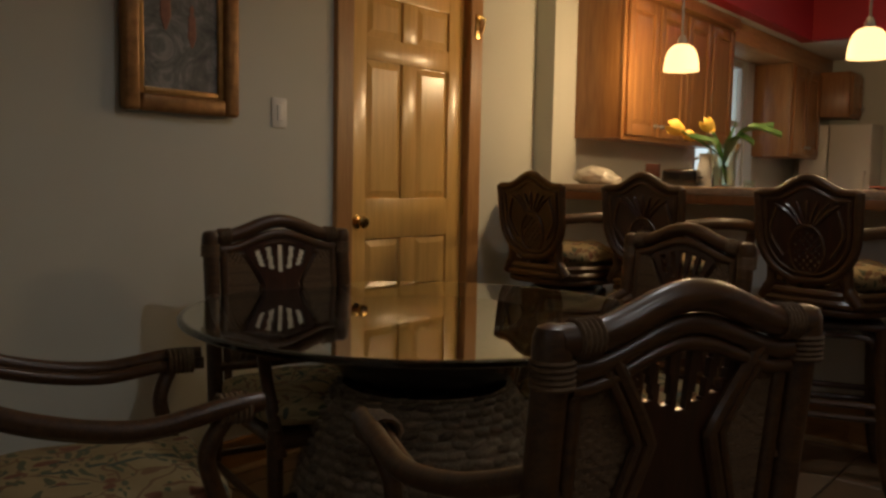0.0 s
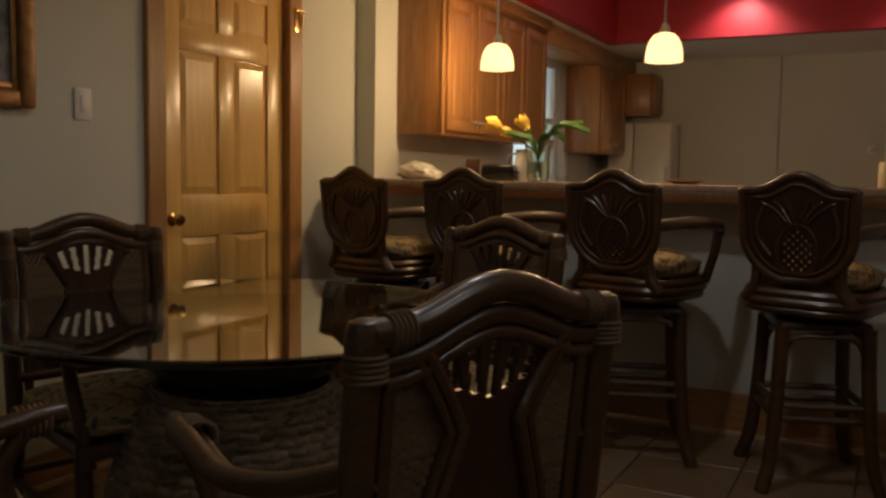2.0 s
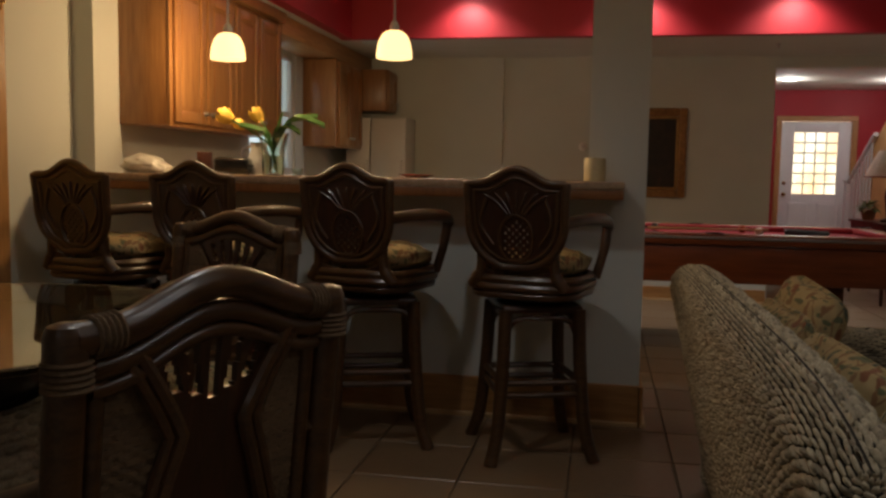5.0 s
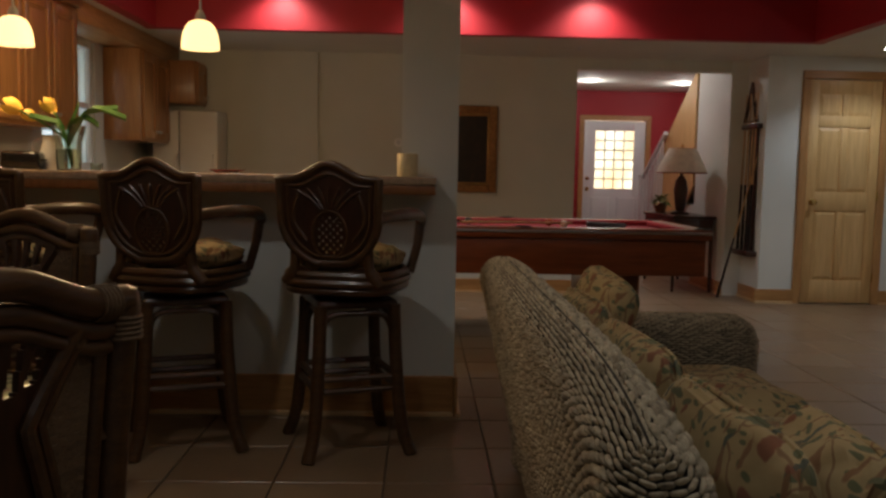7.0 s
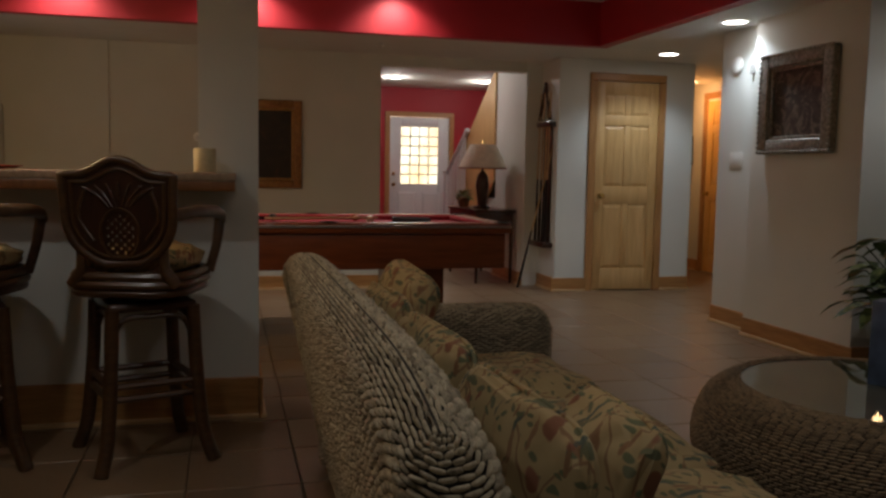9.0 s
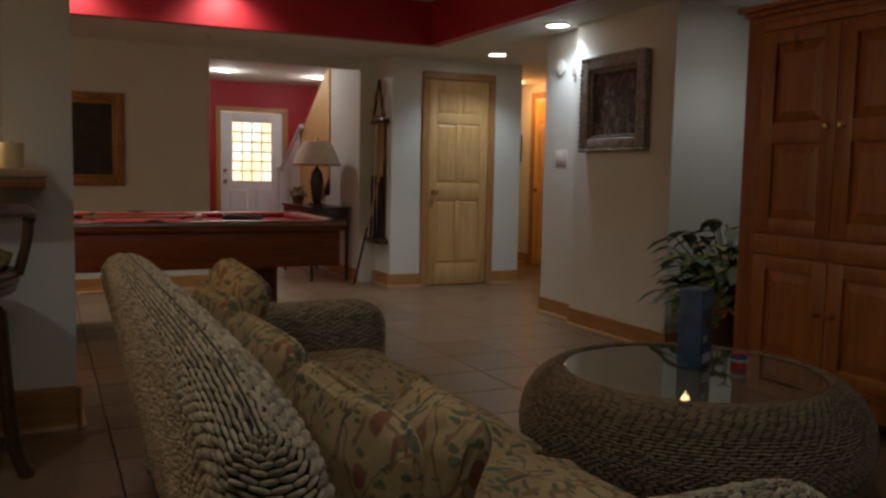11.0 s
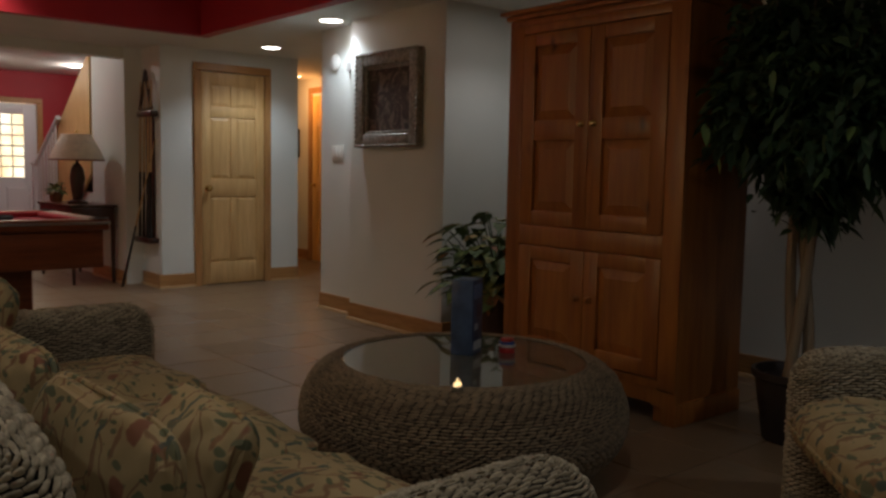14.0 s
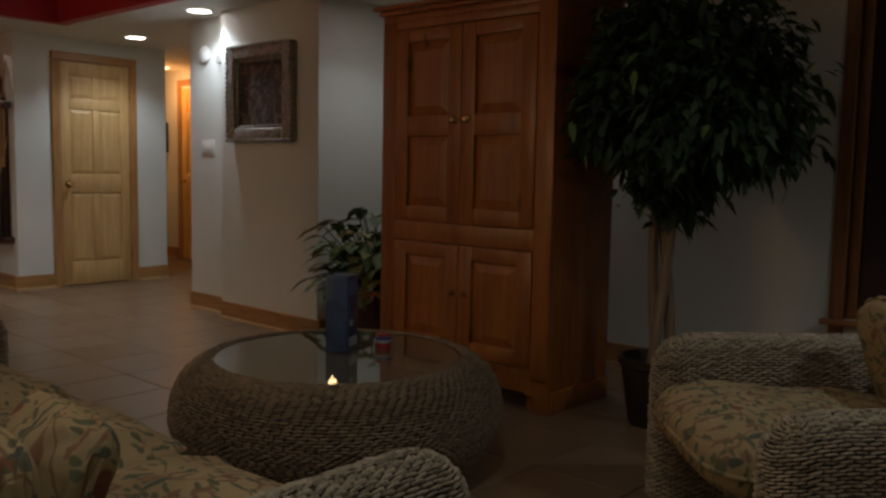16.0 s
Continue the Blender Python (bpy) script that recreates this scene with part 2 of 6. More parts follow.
def tube(points, radius, n=8, bm=None, closed=False, flat=1.0):
    """A round pole along a line of points; radius may be a list."""
    bm = bm or bmesh.new()
    pts = [Vector(p) for p in points]
    rad = radius if isinstance(radius, (list, tuple)) else [radius] * len(pts)
    rings, up = [], None
    for i, p in enumerate(pts):
        a = pts[i - 1] if i or closed else p
        b = pts[(i + 1) % len(pts)] if i < len(pts) - 1 or closed else p
        d = (b - a).normalized()
        if up is None:
            up = d.orthogonal().normalized()
        else:
            up = (up - d * up.dot(d)).normalized()
        side = d.cross(up)
        rings.append([bm.verts.new(p + rad[i] * (math.cos(2 * math.pi * k / n) * up + flat * math.sin(2 * math.pi * k / n) * side)) for k in range(n)])
    pairs = list(zip(rings, rings[1:])) + ([(rings[-1], rings[0])] if closed else [])
    for a, b in pairs:
        for k in range(n):
            bm.faces.new((a[k], a[(k + 1) % n], b[(k + 1) % n], b[k]))
    if not closed:
        bm.faces.new(rings[0][::-1])
        bm.faces.new(rings[-1])
    return bm


def spline(points, steps=6, closed=False):
    """Smooth curve through points."""
    p = [Vector(q) for q in points]
    out = []
    m = len(p)
    for i in range(m if closed else m - 1):
        if closed:
            a, b, c, d = p[(i - 1) % m], p[i], p[(i + 1) % m], p[(i + 2) % m]
        else:
            a, b, c, d = p[max(i - 1, 0)], p[i], p[i + 1], p[min(i + 2, m - 1)]
        for k in range(steps):
            t = k / steps
            out.append(0.5 * ((2 * b) + (c - a) * t + (2 * a - 5 * b + 4 * c - d) * t * t + (3 * b - a - 3 * c + d) * t ** 3))
    if not closed:
        out.append(p[-1])
    return out


def finish(name, bm, mat, smooth=True):
    bmesh.ops.recalc_face_normals(bm, faces=bm.faces)
    me = bpy.data.meshes.new(name)
    bm.to_mesh(me)
    bm.free()
    me.materials.append(mat)
    if smooth:
        me.polygons.foreach_set("use_smooth", [True] * len(me.polygons))
        me.set_sharp_from_angle(angle=radians(40))
    return me


def part(name, bm, mat, parent, label="", smooth=True):
    ob = new(name, finish(name, bm, mat, smooth))
    ob.parent = parent
    return tagged(ob, label)


def solid(name, bm, mat, label="", category="", group="", kind="", smooth=True):
    """A top-level thing of one mesh."""
    return tagged(new(name, finish(name, bm, mat, smooth)), label, category, group, kind)


def thing(name, label, category, m=None, group=""):
    ob = new(name)
    ob.empty_display_size = 0.1
    if m is not None:
        ob.matrix_basis = m
    return tagged(ob, label, category, group)


def structure(name, bm, mat, label=""):
    return solid(name, bm, mat, label or name.replace("_", " "), "", "", "structure", smooth=False)

# ================= the rooms =================
X_DOOR, X_KITCHEN, Y_BACK, X_EAST, Y_SOUTH = -2.7, -2.58, 8.25, 4.5, -3.2
Y_BAR = 4.04
# floor: bed of mortar, with the tiles laid on it at the end of the file
floor = structure("floor", block((X_DOOR - 0.3, Y_SOUTH - 0.2, -0.12), (6.2, 13.9, -0.012)), plain("grout", (0.16, 0.112, 0.074), 0.8, 0, 0.2, 30))
structure("wall_west", block((X_DOOR - 0.2, Y_SOUTH, -0.012), (X_DOOR, 2.6, 2.8)), WALL)
structure("wall_west_over_door", block((X_DOOR - 0.2, 2.6, 2.06), (X_DOOR, 3.5, 2.8)), WALL)
structure("wall_west_by_kitchen", block((X_DOOR - 0.2, 3.5, -0.012), (X_DOOR, Y_BAR + 0.03, 2.8)), WALL)
structure("wall_kitchen", block((X_DOOR - 0.2, Y_BAR + 0.03, -0.012), (X_KITCHEN, 6.0, 2.8)), WALL)
structure("wall_kitchen_over_window", block((X_DOOR - 0.2, 6.0, 2.1), (X_KITCHEN, 6.95, 2.8)), WALL)
structure("wall_kitchen_under_window", block((X_DOOR - 0.2, 6.0, -0.012), (X_KITCHEN, 6.95, 1.12)), WALL)
structure("wall_kitchen_far", block((X_DOOR - 0.2, 6.95, -0.012), (X_KITCHEN, Y_BACK + 0.15, 2.8)), WALL)
structure("wall_back", block((X_KITCHEN, Y_BACK, -0.012), (1.47, Y_BACK + 0.15, 2.8)), WALL)
structure("wall_back_header", block((1.47, Y_BACK, 2.15), (2.95, Y_BACK + 0.15, 2.8)), WALL)
structure("wall_hall_east", block((2.95, Y_BACK, -0.012), (3.2, 9.2, 2.8)), WALL_WHITE)
structure("wall_closet_side", block((3.12, 7.92, -0.012), (3.24, Y_BACK, 2.8)), WALL_WHITE)
structure("wall_closet_left", block((3.12, 7.8, -0.012), (3.51, 7.92, 2.8)), WALL_WHITE)
structure("wall_closet_right", block((4.17, 7.8, -0.012), (4.56, 7.92, 2.8)), WALL_WHITE)
structure("wall_closet_over_door", block((3.51, 7.8, 2.05), (4.17, 7.92, 2.8)), WALL_WHITE)
structure("wall_closet_end", block((4.44, 7.92, -0.012), (4.56, 9.9, 2.8)), WALL_WHITE)
structure("wall_passage_back", block((4.56, 9.9, -0.012), (5.75, 10.05, 2.8)), WALL_WHITE)
structure("wall_passage_east", block((5.6, 6.0, -0.012), (5.75, 9.9, 2.8)), WALL_WHITE)
structure("wall_passage_corner", block((3.78, 5.5, -0.012), (5.6, 6.08, 2.8)), WALL_WHITE)
structure("wall_painting", block((3.68, 4.4, -0.012), (4.7, 5.5, 2.8)), WALL_WHITE)
structure("wall_east", block((X_EAST, 1.36, -0.012), (X_EAST + 0.2, 4.4, 2.8)), WALL_WHITE)
structure("wall_east_under_window", block((X_EAST, -0.26, -0.012), (X_EAST + 0.2, 1.36, 0.44)), WALL_WHITE)
structure("wall_east_over_window", block((X_EAST, -0.26, 2.1), (X_EAST + 0.2, 1.36, 2.8)), WALL_WHITE)
structure("wall_east_end", block((X_EAST, Y_SOUTH, -0.012), (X_EAST + 0.2, -0.26, 2.8)), WALL_WHITE)
structure("wall_south", block((X_DOOR - 0.2, Y_SOUTH - 0.2, -0.012), (X_EAST + 0.2, Y_SOUTH, 2.8)), WALL)
# hall
structure("wall_hall_west", block((1.2, Y_BACK + 0.15, -0.012), (1.35, 13.5, 2.8)), RED)
structure("wall_hall_end_left", block((1.2, 13.5, -0.012), (2.55, 13.65, 2.8)), RED)
structure("wall_hall_end_right", block((3.53, 13.5, -0.012), (4.6, 13.65, 2.8)), RED)
structure("wall_hall_end_over", block((2.55, 13.5, 2.02), (3.53, 13.65, 2.8)), RED)
structure("wall_hall_stairs", block((4.15, 9.2, -0.012), (4.3, 13.5, 2.8)), RED)
structure("ceiling_hall", block((1.2, Y_BACK + 0.15, Z_HALL), (4.44, 13.65, Z_HALL + 0.12)), CEILING)
# lower ceiling as a ring round the red tray
TX0, TX1, TY0, TY1 = -2.12, 3.17, 0.9, 7.02
structure("ceiling_back", block((X_DOOR, TY1, Z_LOW), (5.75, Y_BACK + 0.15, Z_LOW + 0.1)), CEILING)
structure("ceiling_passage", block((4.44, Y_BACK + 0.15, Z_LOW), (5.75, 10.05, Z_LOW + 0.1)), CEILING)
structure("ceiling_east", block((TX1, TY0, Z_LOW), (5.75, TY1, Z_LOW + 0.1)), CEILING)
structure("ceiling_west", block((X_DOOR, TY0, Z_LOW), (TX0, TY1, Z_LOW + 0.1)), CEILING)
structure("ceiling_south", block((X_DOOR, Y_SOUTH, Z_LOW), (5.75, TY0, Z_LOW + 0.1)), CEILING)
structure("ceiling_tray", block((TX0 - 0.1, TY0 - 0.1, Z_TRAY), (TX1 + 0.1, TY1 + 0.1, Z_TRAY + 0.1)), CEILING)
structure("tray_side_back", block((TX0 - 0.1, TY1 - 0.004, Z_LOW - 0.003), (TX1 + 0.1, TY1 + 0.09, Z_TRAY)), RED)
structure("tray_side_south", block((TX0 - 0.1, TY0 - 0.09, Z_LOW - 0.003), (TX1 + 0.1, TY0 + 0.004, Z_TRAY)), RED)
structure("tray_side_west", block((TX0 - 0.09, TY0 + 0.004, Z_LOW - 0.003), (TX0 + 0.004, TY1 - 0.004, Z_TRAY)), RED)
structure("tray_side_east", block((TX1 - 0.004, TY0 + 0.004, Z_LOW - 0.003), (TX1 + 0.09, TY1 - 0.004, Z_TRAY)), RED)
# bar
structure("bar_wall", block((X_DOOR, Y_BAR, -0.012), (0.17, Y_BAR + 0.24, 1.04)), WALL_WHITE)
structure("bar_post", block((-0.09, Y_BAR + 0.003, 1.04), (0.17, Y_BAR + 0.24, Z_LOW + 0.4)), WALL_WHITE)

# ================= trim, doors, windows =================
def base_run(x0, y0, x1, y1, side, h=0.13):
    """A baseboard along a wall; side is the way it stands proud."""
    t = 0.018
    sx, sy = side
    lo = (min(x0, x1) + min(0, sx * t), min(y0, y1) + min(0, sy * t), -0.004)
    hi = (max(x0, x1) + max(0, sx * t), max(y0, y1) + max(0, sy * t), h)
    along = OAK_TRIM_X if abs(x1 - x0) > abs(y1 - y0) else OAK_TRIM_Y
    b = structure("baseboard", block(lo, hi, 0.006), along, "honey oak baseboard along the wall")
    t2 = 0.016
    lo2 = (min(x0, x1) + min(0, sx * (t + t2)), min(y0, y1) + min(0, sy * (t + t2)), -0.004)
    hi2 = (max(x0, x1) + max(0, sx * (t + t2)), max(y0, y1) + max(0, sy * (t + t2)), 0.02)
    structure("trim", block(lo2, hi2, 0.007), OAK_PALE, "pale shoe moulding at the floor")
    return b


OAK_PALE = wood("oak_pale", (0.62, 0.44, 0.24), (0.5, 0.32, 0.15), "X", 0.4)
base_run(X_DOOR, Y_SOUTH, X_DOOR, 2.56, (1, 0))
base_run(X_DOOR, 3.58, X_DOOR, Y_BAR, (1, 0))
base_run(X_DOOR + 0.035, Y_BAR, 0.17, Y_BAR, (0, -1), 0.19)
base_run(0.17, Y_BAR - 0.034, 0.17, Y_BAR + 0.24, (1, 0), 0.19)
base_run(0.2, Y_BACK, 1.47, Y_BACK, (0, -1))
base_run(2.95, Y_BACK + 0.0, 2.95, 9.2, (-1, 0))
base_run(3.12, 7.8, 3.12, Y_BACK - 0.0, (-1, 0))
base_run(3.085, 7.8, 3.44, 7.8, (0, -1))
base_run(4.24, 7.8, 4.56, 7.8, (0, -1))
base_run(4.56, 7.8, 4.56, 9.9, (1, 0))
base_run(5.6, 6.1, 5.6, 8.37, (-1, 0))
base_run(5.6, 9.33, 5.6, 9.9, (-1, 0))
base_run(3.78, 5.5, 3.78, 6.08, (-1, 0))
base_run(3.68, 4.366, 3.68, 5.5, (-1, 0))
base_run(3.68, 4.4, X_EAST, 4.4, (0, -1))
base_run(X_EAST, Y_SOUTH, X_EAST, 4.36, (-1, 0))


def casing(width, height, m, mats, proud=0.02, w=0.075, label="honey oak door casing"):
    """Two legs and a head round an opening; local x along the wall, -y towards the room."""
    for lo, hi, mat in (((-width / 2 - w, -proud, -0.004), (-width / 2, 0.03, height), mats[0]),
                        ((width / 2, -proud, -0.004), (width / 2 + w, 0.03, height), mats[0]),
                        ((-width / 2 - w, -proud, height + 0.001), (width / 2 + w, 0.03, height + w), mats[1])):
        structure("trim", block(lo, hi, 0.008), mat, label).matrix_basis = m


def raised_panel(x0, x1, z0, z1, depth=0.012, face=0.0, slope=0.035):
    """A fielded panel: sunk edge, sloped border, flat field."""
    bm = bmesh.new()
    loops = []
    for inset, y in ((0, face + depth), (0.004, face + depth), (slope, face + 0.002), (slope + 0.004, face + 0.002)):
        loops.append([bm.verts.new(p) for p in ((x0 + inset, y, z0 + inset), (x1 - inset, y, z0 + inset), (x1 - inset, y, z1 - inset), (x0 + inset, y, z1 - inset))])
    for a, b in zip(loops, loops[1:]):
        for k in range(4):
            bm.faces.new((a[k], a[(k + 1) % 4], b[(k + 1) % 4], b[k]))
    bm.faces.new(loops[-1])
    return bm


def knob_bm(at, r=0.028, out=0.06):
    """A turned knob standing out along -y."""
    bm = lathe([(r * 1.05, 0), (r * 1.05, 0.006), (r * 0.4, 0.012), (r * 0.38, out * 0.5), (r * 0.9, out * 0.65), (r, out * 0.82), (r * 0.7, out * 0.97), (0, out)], 20)
    bmesh.ops.transform(bm, matrix=Matrix.Translation(at) @ Matrix.Rotation(radians(90), 4, "X"), verts=bm.verts)
    return bm


def panel_door(name, width, height, m, mats, label, knob_side=-1, rows=None, thick=0.035, st=0.115, mid=0.10, hinge=True, knob_mat=None, category=""):
    """A leaf of stiles and rails with fielded panels; local x along the leaf, -y faces the room."""
    rows = rows or [(0.22, 0.86), (1.04, 1.65), (1.75, 1.93)]
    door = new(name)
    tagged(door, label, "", "", "structure")
    door.matrix_basis = m
    for x0, x1 in ((-width / 2, -width / 2 + st), (width / 2 - st, width / 2)):
        part("stile", block((x0, 0, 0.01), (x1, thick, height), 0.003), mats[0], door)
    edges = [0.01] + [v for r in rows for v in r] + [height]
    for z0, z1 in zip(edges[::2], edges[1::2]):
        part("rail", block((-width / 2 + st, 0.001, z0), (width / 2 - st, thick - 0.001, z1), 0.003), mats[1], door)
    for z0, z1 in rows:
        part("mullion", block((-mid / 2, 0.001, z0), (mid / 2, thick - 0.001, z1), 0.003), mats[0], door)
        for x0, x1 in ((-width / 2 + st, -mid / 2), (mid / 2, width / 2 - st)):
            part("panel", raised_panel(x0, x1, z0, z1), mats[0], door, smooth=False)
    part("knob", knob_bm((knob_side * (width / 2 - 0.06), 0, 0.94)), knob_mat or BRASS, door, "round brass knob")
    if hinge:
        for z in (0.25, 1.0, 1.78):
            part("hinge", tube([(-knob_side * (width / 2 + 0.004), -0.008, z - 0.045), (-knob_side * (width / 2 + 0.004), -0.008, z + 0.045)], 0.008), BRASS, door)
    return door


# dining room door, in the west wall (local x runs along +y)
M_WEST = lambda y, x=X_DOOR: Matrix.Translation((x, y, 0)) @ Matrix.Rotation(radians(90), 4, "Z")
structure("wall_behind_door", block((X_DOOR - 0.3, 2.5, -0.012), (X_DOOR - 0.2, 3.6, 2.2)), WALL)
panel_door("door_1", 0.796, 2.034, M_WEST(3.055, X_DOOR - 0.02), (PINE_DOOR, PINE_DOOR), "closed honey pine six-panel door with brass knob")
casing(0.8, 2.04, M_WEST(3.055), (OAK_TRIM_Z, OAK_TRIM_Y), 0.022, 0.1)
structure("trim", block((X_DOOR - 0.18, 2.6, 0), (X_DOOR - 0.06, 2.655, 2.06)), OAK_TRIM_Z, "oak door jamb")
structure("trim", block((X_DOOR - 0.18, 3.455, 0), (X_DOOR - 0.06, 3.5, 2.06)), OAK_TRIM_Z, "oak door jamb")
# a brass flip latch high on the frame
latch = thing("door_latch", "brass flip latch screwed high on the door casing", "latch", M_WEST(3.5))
part("plate", block((-0.012, -0.028, 1.83), (0.03, -0.0221, 1.95), 0.002), BRASS, latch)
part("bar", tube([(-0.02, -0.045, 1.93), (0.035, -0.045, 1.93), (0.035, -0.032, 1.86)], 0.006), BRASS, latch)
# closet door
panel_door("door_2", 0.654, 2.044, pose(3.84, 7.79, 0), (PINE_PALE, PINE_PALE), "closed pale pine six-panel closet door", rows=[(0.22, 0.86), (1.03, 1.62), (1.72, 1.92)], st=0.085, mid=0.055)
casing(0.66, 2.05, pose(3.84, 7.8, 0), (OAK_TRIM_Z, OAK_TRIM_X), 0.022, 0.075)
# passage door
panel_door("door_3", 0.72, 2.03, Matrix.Translation((5.585, 8.85, 0)) @ Matrix.Rotation(radians(-90), 4, "Z"), (PINE_DOOR, PINE_DOOR), "closed pine door in the lit passage")
casing(0.76, 2.06, Matrix.Translation((5.6, 8.85, 0)) @ Matrix.Rotation(radians(-90), 4, "Z"), (OAK_TRIM_Z, OAK_TRIM_Y))
# front door with a grid of small panes
front = tagged(new("door_4"), "white front door with a grid of small glass panes", "", "", "structure")
front.matrix_basis = pose(3.04, 13.515, 0)
gx0, gx1, gz0, gz1 = -0.3, 0.31, 0.945, 1.85
for lo, hi in (((-0.485, 0, 0.01), (gx0, 0.045, 2.005)), ((gx1, 0, 0.01), (0.485, 0.045, 2.005)), ((gx0, 0.001, 0.01), (gx1, 0.044, gz0)), ((gx0, 0.001, gz1), (gx1, 0.044, 2.005))):
    part("stile", block(lo, hi, 0.004), WHITE_DOOR, front)
for k in range(1, 4):
    x = gx0 + (gx1 - gx0) * k / 4
    part("glazing_bar", block((x - 0.009, 0.012, gz0), (x + 0.009, 0.03, gz1), 0.003), WHITE_DOOR, front)
for k in range(1, 6):
    z = gz0 + (gz1 - gz0) * k / 6
    part("glazing_bar", block((gx0, 0.013, z - 0.011), (gx1, 0.029, z + 0.011), 0.003), WHITE_DOOR, front)
for i in range(4):
    for k in range(6):
        w, h = (gx1 - gx0) / 4, (gz1 - gz0) / 6
        part("pane", block((gx0 + i * w + 0.012, 0.018, gz0 + k * h + 0.012), (gx0 + (i + 1) * w - 0.012, 0.022, gz0 + (k + 1) * h - 0.012)), GLASS, front).visible_shadow = False
for x0, x1 in ((-0.36, -0.05), (0.05, 0.36)):
    part("panel", raised_panel(x0, x1, 0.2, 0.82, 0.01, -0.01), WHITE_DOOR, front, smooth=False)
part("knob", knob_bm((-0.42, 0, 0.93)), BRASS, front, "round brass knob")
part("deadbolt", knob_bm((-0.42, 0, 1.1), 0.025, 0.03), BRASS, front)
casing(0.972, 2.008, pose(3.04, 13.5, 0), (OAK_TRIM_Z, OAK_TRIM_X), 0.022, 0.08)
sky, sn, sl, sp = material("outdoor_haze")
sl.new(ramp(sn, sl, noise_tex(sn, sl, coords(sn, sl), 1.6, 3), [(0.3, (1.0, 0.62, 0.25)), (0.55, (1.0, 0.86, 0.6)), (0.7, (1, 0.96, 0.85))]), sp.inputs["Emission Color"])
sp.inputs["Emission Strength"].default_value = 1.7
structure("backdrop", block((1.6, 14.6, -0.5), (4.6, 14.62, 3.0)), sky, "bright hazy daylight outside the front door")


def window_unit(name, m, width, z0, z1, mats, label, mullions=1):
    """A framed window set in its opening; local x along the wall, -y faces the room."""
    win = tagged(new(name), label, "", "", "structure")
    win.matrix_basis = m
    f = 0.05
    for lo, hi in (((-width / 2, 0.02, z0), (-width / 2 + f, 0.1, z1)), ((width / 2 - f, 0.02, z0), (width / 2, 0.1, z1)), ((-width / 2 + f, 0.021, z0), (width / 2 - f, 0.099, z0 + f)), ((-width / 2 + f, 0.021, z1 - f), (width / 2 - f, 0.099, z1))):
        part("window_frame", block(lo, hi, 0.004), mats[0], win)
    if mullions:
        zm = (z0 + z1) / 2
        part("sash_bar", block((-width / 2 + f, 0.03, zm - 0.02), (width / 2 - f, 0.09, zm + 0.02), 0.004), mats[0], win)
    pane = part("pane", block((-width / 2 + f, 0.055, z0 + f), (width / 2 - f, 0.06, z1 - f)), GLASS, win)
    pane.visible_shadow = False
    part("window_sill", block((-width / 2 - 0.1, -0.06, z0 - 0.03), (width / 2 + 0.1, 0.02, z0 - 0.002), 0.006), mats[1], win)
    return win


window_unit("window_1", M_WEST(6.475, X_KITCHEN), 0.95, 1.12, 2.1, (WHITE_PLASTIC, WHITE_PLASTIC), "white kitchen window beside the oak cabinets")
structure("backdrop", block((X_KITCHEN - 0.32, 5.9, 1.0), (X_KITCHEN - 0.3, 7.1, 2.3)), glow("shaded_daylight", (0.8, 0.88, 1.0), 0.9), "shaded daylight outside the kitchen window")
M_EAST = lambda y, x=X_EAST: Matrix.Translation((x, y, 0)) @ Matrix.Rotation(radians(-90), 4, "Z")
OAK_DARK = wood("stained_window_wood", (0.3, 0.13, 0.045), (0.18, 0.07, 0.02), "Z", 0.4)
window_unit("window_2", M_EAST(0.55), 1.62, 0.44, 2.1, (OAK_DARK, OAK_DARK), "wood-framed window with a drawn dark blind")
casing(1.62, 2.1, M_EAST(0.55), (OAK_DARK, OAK_DARK), 0.02, 0.07, "stained wood window casing")
structure("blind", block((X_EAST + 0.025, -0.2, 0.5), (X_EAST + 0.035, 1.3, 2.05)), plain("blind_cloth", (0.035, 0.014, 0.012), 0.8, 0, 0.2, 30), "dark maroon roller blind drawn down")
structure("wall_behind_blind", block((X_EAST + 0.2, -0.4, 0.3), (X_EAST + 0.25, 1.6, 2.3)), WALL)

# ================= bar and kitchen =================
bar_top = thing("bar_counter", "tan laminate bar counter with a wooden edge", "counter")
part("slab", block((X_KITCHEN + 0.004, 3.79, 1.085), (0.07, Y_BAR + 0.0015, 1.12), 0.008), LAMINATE, bar_top)
part("slab", block((X_KITCHEN + 0.004, Y_BAR + 0.0015, 1.085), (-0.092, 4.46, 1.12), 0.008), LAMINATE, bar_top)
part("edge", block((X_KITCHEN + 0.004, 3.795, 1.042), (0.066, 3.82, 1.084), 0.006), OAK_DARK, bar_top, "stained wood edge strip")
part("edge", block((0.041, 3.82, 1.042), (0.066, Y_BAR - 0.004, 1.084), 0.006), OAK_DARK, bar_top, "stained wood edge strip")



